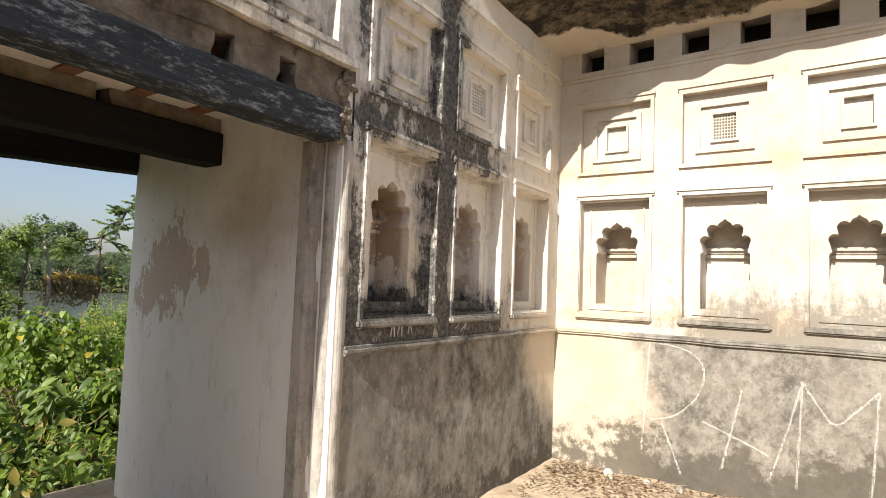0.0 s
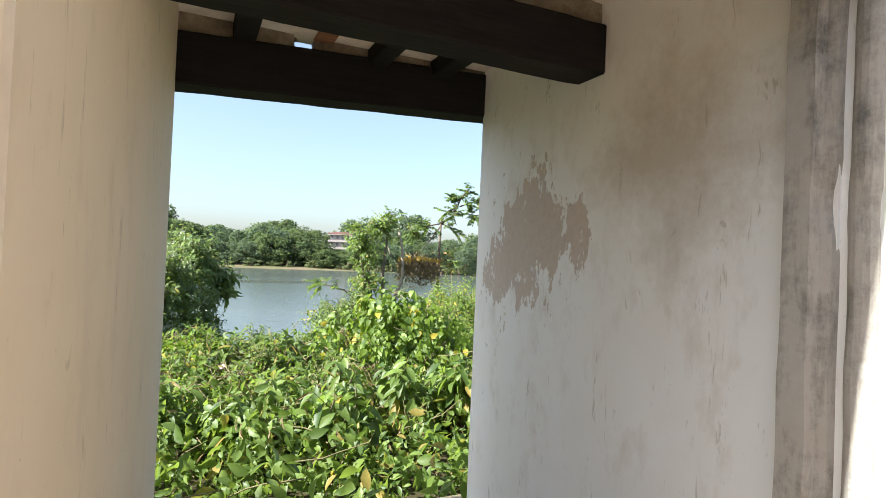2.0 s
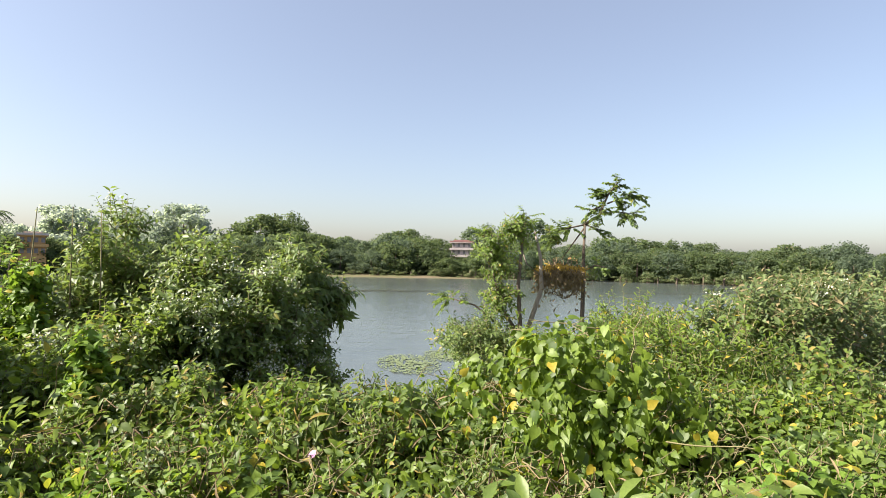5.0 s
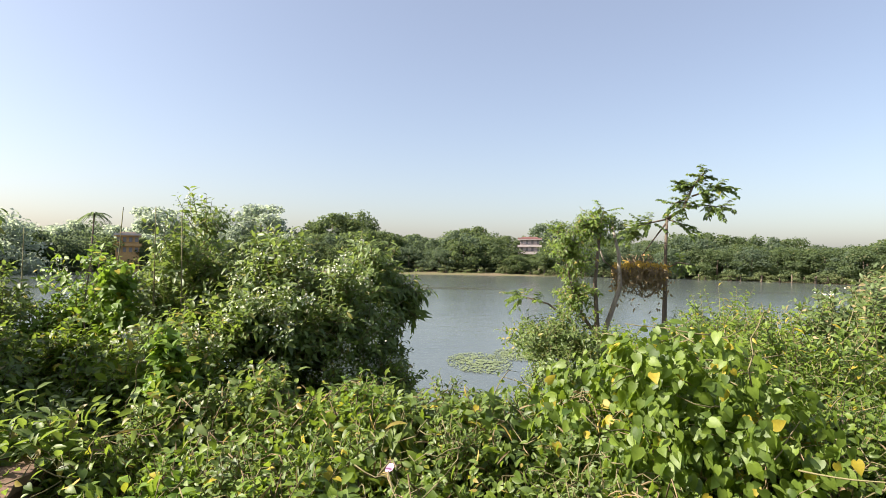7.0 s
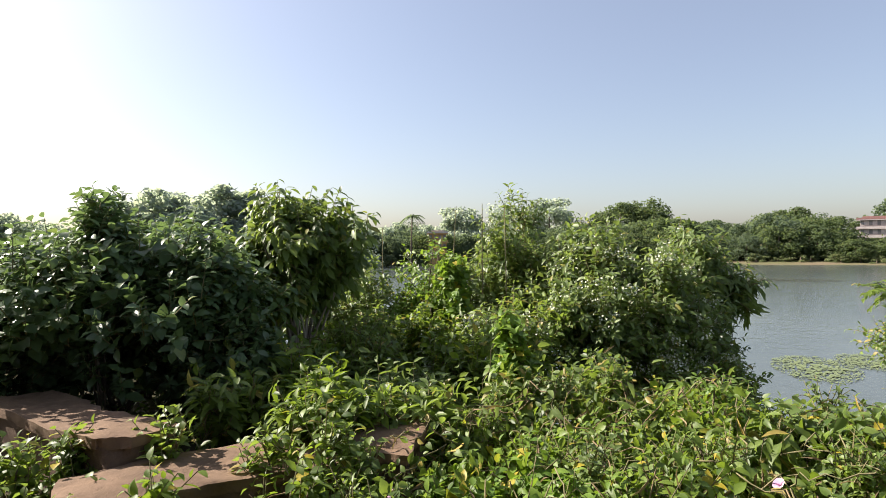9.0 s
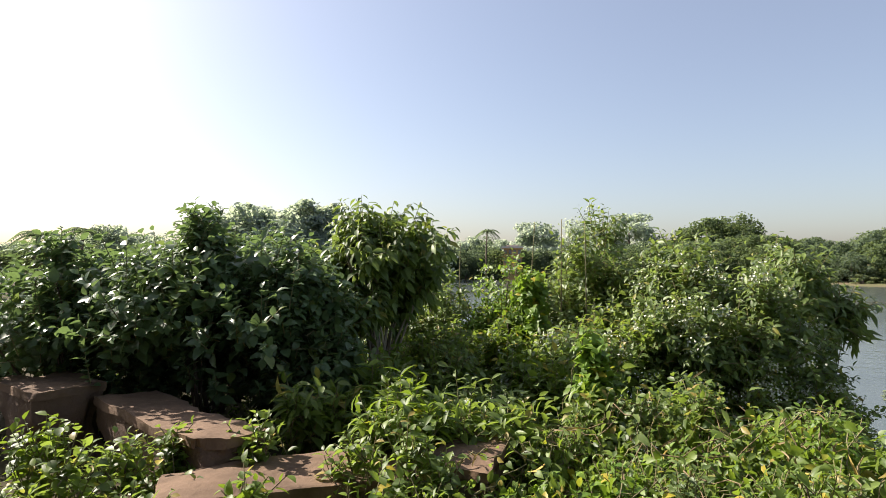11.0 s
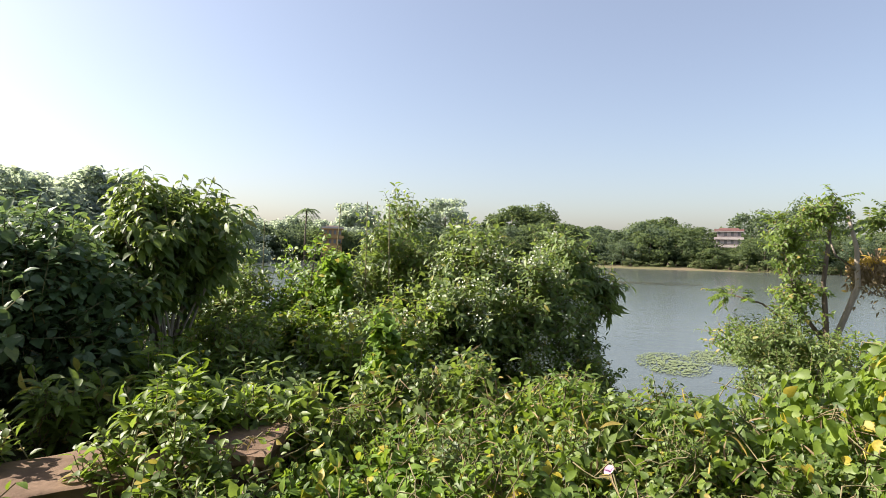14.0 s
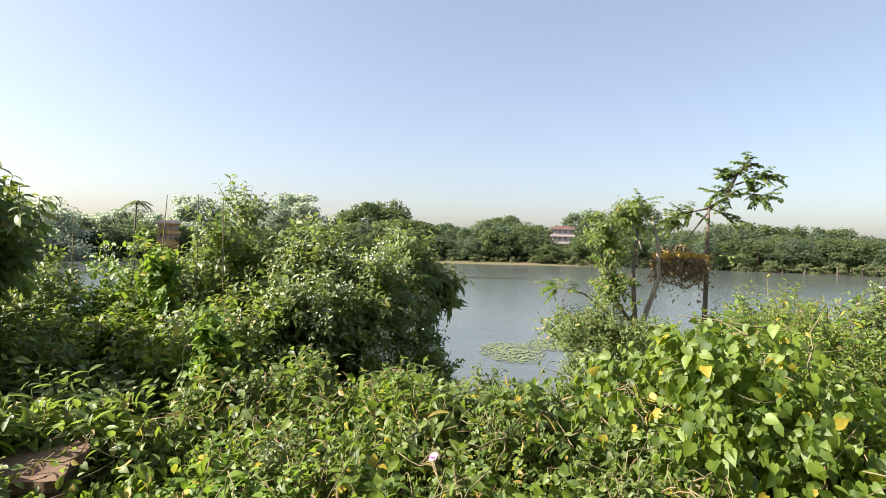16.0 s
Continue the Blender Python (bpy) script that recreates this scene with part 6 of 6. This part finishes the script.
def far_tree_proto(seed, h, w, leaf, label, name="far_tree", low=0.0, n=22, tiers=False):
    rng = np.random.default_rng(seed)
    thing = tagged(empty(name), label, "tree" if name == "far_tree" else "bush", "trees on the far shore" if name == "far_tree" else "scrub on the far shore")
    new("trunk", tubes("trunk", [([(0, 0, -1.0), (0.1, 0, h * 0.3), (0, 0.1, h * 0.62)], [0.3, 0.22, 0.1])], m_bark, 6)).parent = thing
    V = []
    for k in range(n):
        f = (k + 0.5) / n
        if tiers:
            a, q = 2.4 * k, 0.75 * (1 - 0.6 * f)
            c, R = (w * q * math.cos(a), w * q * math.sin(a), h * (0.3 + 0.66 * f)), (w * 0.42 * (1.1 - 0.7 * f),) * 2 + (h * 0.022,)
        else:
            a, q = 2.4 * k + rng.uniform(0, 1), (1 - 0.6 * f ** 3) * rng.uniform(0.25, 0.95)
            c = (w * q * math.cos(a), w * q * math.sin(a), h * (low + 0.08 + (0.76 - low) * f + rng.uniform(-0.05, 0.05)))
            R = (w * rng.uniform(0.16, 0.34),) * 2 + (h * rng.uniform(0.06, 0.13),)
        V.append(lumps(rng, c, R, 170, 0.35, -0.8, 0.5, 2.6, seed + k))
    tips = np.concatenate([v[0] for v in V])
    tips = tips + rng.normal(scale=0.016 * h, size=tips.shape)
    out = np.concatenate([v[1] for v in V])
    m = len(tips)
    D = np.cross(out, rng.normal(size=(m, 3))) + out * 0.35 + np.array([0, 0, -0.2])
    Nn = out + rng.normal(scale=0.45, size=(m, 3)) + np.array([0, 0, 0.5])
    s = rng.uniform(0.5, 1.1, m) * (0.05 * h + 0.12)
    ob = new("crown", leaves_mesh("crown", "card", tips, D, Nn, s, s * 0.42, leaf))
    ob.parent = thing
    tagged(ob, kind="stuff")
    TOPS[thing] = float(tips[:, 2].max())
    return thing


protos = [far_tree_proto(70, 10, 6.4, l_far, "broad green tree on the far shore"), far_tree_proto(71, 9, 6.2, l_hazeblue, "hazy green tree on the far shore"),
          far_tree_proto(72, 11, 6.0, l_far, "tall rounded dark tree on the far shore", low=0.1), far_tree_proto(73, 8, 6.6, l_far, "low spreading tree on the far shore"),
          far_tree_proto(75, 9.5, 6.0, l_hazeblue, "irregular hazy tree on the far shore", n=17)]
# trees farther off, whose pale leaves carry the haze in their base colour
hazy = [far_tree_proto(76, 10, 5.6, l_hazegrey, "rounded green tree far beyond the pond, paled by painted haze", low=0.15), far_tree_proto(77, 9, 6.2, l_hazegrey, "broad green tree far beyond the pond, paled by painted haze")]
tiered = far_tree_proto(78, 12, 4.6, l_hazegrey, "tiered green tree far beyond the pond, paled by painted haze", n=20, tiers=True)
scrub = far_tree_proto(74, 3.0, 3.0, l_scrub, "low pale green scrub bush on the far bank", "far_scrub", 0.0, 6)
rng = random.Random(90)


def far_spot(yaw, dist):
    a = radians(yaw)
    x, y = -4.3 - dist * math.sin(a), 0.8 + dist * math.cos(a)
    return x, y, ground_height(x, y)


used = set()


def plant(proto, yaw, dist, s, crest=None):
    """Set a tree on the far shore; crest: the angle, in degrees above the eye's level, that its top reaches."""
    x, y, z = far_spot(yaw, dist)
    if crest is not None:
        s = (1.46 + dist * math.tan(radians(crest)) - z + 0.2) / TOPS[proto]
    m = pose(x, y, z - 0.2, 0, 0, rng.uniform(0, 360))
    if proto not in used:
        used.add(proto)
        proto.matrix_basis = m
        ob = proto
    else:
        ob = copy_thing(proto, m)
    wide = max(0.75, s) if crest is not None else s
    ob.scale = (wide * rng.uniform(0.9, 1.2), wide, s)


CREST = [(20, 2.1), (50, 2.2), (54, 2.4), (59, 2.7), (65, 2.2), (72, 2.2), (78, 2.1), (82, 3.1), (87, 1.9), (90.8, 2.9), (99, 2.8), (104, 2.5), (110, 2.7), (117, 2.5), (123, 3.0), (130, 2.8), (140, 3.8), (145, 2.6), (152, 2.9), (158, 1.9), (185, 1.9)]
yaw = 26.0
while yaw < 178:
    land = 0 if yaw < 112 else -55 * smooth(112, 150, yaw)
    top = float(np.interp(yaw, [c[0] for c in CREST], [c[1] for c in CREST]))
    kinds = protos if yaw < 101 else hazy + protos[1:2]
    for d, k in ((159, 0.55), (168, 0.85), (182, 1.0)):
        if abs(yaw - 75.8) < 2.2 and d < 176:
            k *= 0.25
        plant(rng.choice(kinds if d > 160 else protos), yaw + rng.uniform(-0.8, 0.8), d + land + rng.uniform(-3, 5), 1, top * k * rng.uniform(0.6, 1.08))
    for _ in range(3):
        plant(scrub, yaw + rng.uniform(-1, 1), 154.5 + land + rng.uniform(-1, 3), rng.uniform(0.5, 1.1))
    yaw += rng.uniform(1.3, 1.9)
for yw, d, el, p in ((92.6, 190, 3.9, 2), (94.3, 192, 4.5, 2), (96.2, 194, 4.1, 0), (97.8, 190, 3.4, 2), (82.0, 184, 3.1, 0), (83.5, 184, 2.8, 3), (74.3, 190, 3.8, 1), (69.5, 190, 4.7, 1), (59.0, 178, 2.6, 0), (56.5, 178, 2.4, 2)):
    plant(protos[p], yw, d, 1, el)
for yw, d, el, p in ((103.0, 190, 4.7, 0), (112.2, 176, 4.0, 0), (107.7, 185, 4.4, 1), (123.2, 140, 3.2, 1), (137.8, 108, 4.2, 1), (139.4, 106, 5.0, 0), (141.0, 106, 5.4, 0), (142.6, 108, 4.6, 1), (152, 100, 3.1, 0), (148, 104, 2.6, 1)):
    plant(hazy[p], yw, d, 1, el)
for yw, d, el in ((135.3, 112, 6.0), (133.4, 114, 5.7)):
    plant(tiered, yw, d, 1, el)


def palm(yaw, dist, crest):
    x, y, z = far_spot(yaw, dist)
    h = 1.46 + dist * math.tan(radians(crest)) - z - 0.5
    thing = tagged(empty("palm_tree", x, y, z), "distant palm tree above the wood", "tree")
    new("trunk", tubes("trunk", [([(0, 0, -0.5), (0.2, 0.1, h * 0.5), (0.1, 0.4, h)], [0.25, 0.2, 0.16])], m_bark, 6)).parent = thing
    r = np.random.default_rng(7)
    for k in range(13):
        a = 6.28 * k / 13
        e = r.uniform(0.0, 1.0)
        pts = [np.array([math.cos(a) * s * 3.0, math.sin(a) * s * 3.0, e * 2.4 * s - 2.4 * s * s]) + np.array([0.1, 0.4, h]) for s in np.linspace(0.05, 1, 12)]
        P = np.repeat(np.array(pts), 2, axis=0)
        tang = np.array([math.cos(a), math.sin(a), 0])
        sd = np.array([-math.sin(a), math.cos(a), 0])
        D = np.tile(np.stack([sd, -sd]), (12, 1)) + tang * 0.6 + np.array([0, 0, -0.5])
        ob = new("frond", leaves_mesh("frond", "card", P, D, np.tile([0, 0, 1.0], (24, 1)), np.full(24, 1.0), np.full(24, 0.1), l_hazeblue))
        ob.parent = thing


palm(117.1, 146, 3.3)
palm(154.3, 98, 2.8)
palm(157.5, 98, 2.4)


def house(yaw, dist, w, storeys, mats, label, sh=3.0, lift=0.0):
    """A far house: storeys with window openings, balcony slabs and parapets."""
    x, y, z = far_spot(yaw, dist)
    z += lift
    thing = tagged(empty("house", x, y, z), label, "house")
    thing.rotation_euler = (0, 0, radians(yaw))
    bpy.context.view_layer.update()
    bodym, trim, low = mats
    d = w * 0.7
    part("plinth", boxes((-w / 2, w / 2, 0, d, -lift - 2.0, 0)), low, thing)
    for k in range(storeys):
        part("wall", boxes((-w / 2 + 0.2 * k, w / 2 - 0.2 * k, 0, d, k * sh, (k + 1) * sh - 0.2)), low if k == 0 and storeys > 2 else bodym, thing)
        part("balcony_slab", boxes((-w / 2 - 0.4, w / 2 + 0.4, -0.7, d + 0.3, (k + 1) * sh - 0.2, (k + 1) * sh), bevel=0.03), bodym, thing)
        part("parapet", boxes((-w / 2 - 0.4, w / 2 + 0.4, -0.7, -0.58, (k + 1) * sh, (k + 1) * sh + 0.45)), trim if k == storeys - 1 else bodym, thing)
        for j in range(4):
            cx = -w / 2 + w * (j + 0.5) / 4
            win = part("window", boxes((cx - 0.35, cx + 0.35, -0.06, 0.05, k * sh + 0.8, k * sh + 1.9)), m_hgrey, thing)
            part("window_sill", boxes((cx - 0.45, cx + 0.45, -0.14, 0.02, k * sh + 0.7, k * sh + 0.796)), bodym, win)
    part("roof", boxes((-w / 2 + 0.8, w / 2 - 0.8, 0.3, d - 0.2, storeys * sh, storeys * sh + 0.8), bevel=0.05), trim, thing)
    return thing


house(76.1, 174, 6.6, 3, (m_hwall, m_hred, m_hgrey), "white and red three-storey house among the far trees", 2.2, 1.8)
house(65.9, 165, 9, 1, (m_horange, m_horange, m_horange), "low yellow-ochre building on the far shore", 2.4, 2.6)
house(114.4, 152, 5.0, 2, (m_horange, m_hwall, m_horange), "ochre house between the far trees", 2.4, 0.3 - far_spot(114.4, 152)[2])

# ---- small things near the eye ----
def bare_stick(x, y, z0, h, seed):
    r = random.Random(seed)
    path = [(x + 0.05 * r.uniform(-1, 1), y + 0.05 * r.uniform(-1, 1), z0 + h * s) for s in (0, 0.3, 0.6, 1)]
    thing = tagged(new("bare_stalk", tubes("bare_stalk", [(path, [0.02, 0.017, 0.012, 0.006])], m_twig, 5)), "thin bare stalk standing above the thicket", "stalk", "bare stalks")
    return thing


for k, (x, y, h) in enumerate(((-13.5, -5.2, 3.9), (-13.2, -4.6, 3.7), (-13.0, -5.7, 3.6), (-12.5, -2.9, 3.7), (-12.7, -2.5, 3.8), (-12.6, -2.1, 3.7))):
    bare_stick(x, y, ground_height(x, y), h, k)


def flower(x, y, z, rz):
    """A funnel-shaped pink flower on a short stalk."""
    thing = tagged(empty("pink_flower", x, y, z), "pink funnel-shaped flower of a creeper", "flower", "pink flowers")
    vs, fs = [], []
    n = 10
    for j, (r, h) in enumerate(((0.006, 0), (0.014, 0.014), (0.035, 0.026))):
        vs += [(r * math.cos(6.283 * i / n) * (1 + (0.1 if j == 2 and i % 2 else 0)), r * math.sin(6.283 * i / n), h) for i in range(n)]
    for j in range(2):
        fs += [(j * n + i, j * n + (i + 1) % n, (j + 1) * n + (i + 1) % n, (j + 1) * n + i) for i in range(n)]
    p = new("petals", mesh_of("petals", vs, fs, m_petal, True))
    p.parent = thing
    s = new("stalk", tubes("stalk", [([(0, 0, 0.005), (0.01, 0, -0.06), (0, 0.01, -0.16)], [0.003, 0.0025, 0.0025])], m_twig, 5))
    s.parent = thing
    thing.rotation_euler = (radians(35), radians(25), radians(rz))


for k, (x, y) in enumerate(((-7.9, 0.95), (-7.2, -1.1), (-7.0, -1.45), (-8.3, -0.6), (-7.75, 0.35))):
    flower(x, y, front_skin(x, y) + 0.13, 70 * k)

# dry leaf litter and stones on the court floor
rng = np.random.default_rng(77)
n = 1100
P = np.stack([WX + 0.1 + np.abs(rng.normal(scale=0.9, size=n)), BY - 0.06 - np.abs(rng.normal(scale=0.45, size=n)), np.full(n, FL + 0.045)], 1)
lit = new("leaf_litter", leaves_mesh("leaf_litter", "ovate", P, rng.normal(size=(n, 3)) * np.array([1, 1, 0.15]), rng.normal(scale=0.3, size=(n, 3)) + np.array([0, 0, 1]), rng.uniform(0.02, 0.055, n), rng.uniform(0.006, 0.014, n), l_litter))
tagged(lit, "dry brown leaf litter along the wall's foot", "litter", kind="stuff")
for k, (x, y, r) in enumerate(((-1.5, 4.72, 0.055), (-1.2, 4.75, 0.04), (-0.95, 4.7, 0.05), (-1.9, 4.6, 0.03), (-1.35, 4.55, 0.03))):
    bm = bmesh.new()
    bmesh.ops.create_icosphere(bm, subdivisions=2, radius=r)
    for v in bm.verts:
        v.co *= 0.85 + 0.5 * noise.noise(v.co * 18 + Vector((k, 0, 0)))
        v.co += Vector((x, y, FL + r * 0.7))
    tagged(link_mesh("stone", bm, m_back), "pale lump of fallen plaster on the floor", "stone", "fallen lumps")
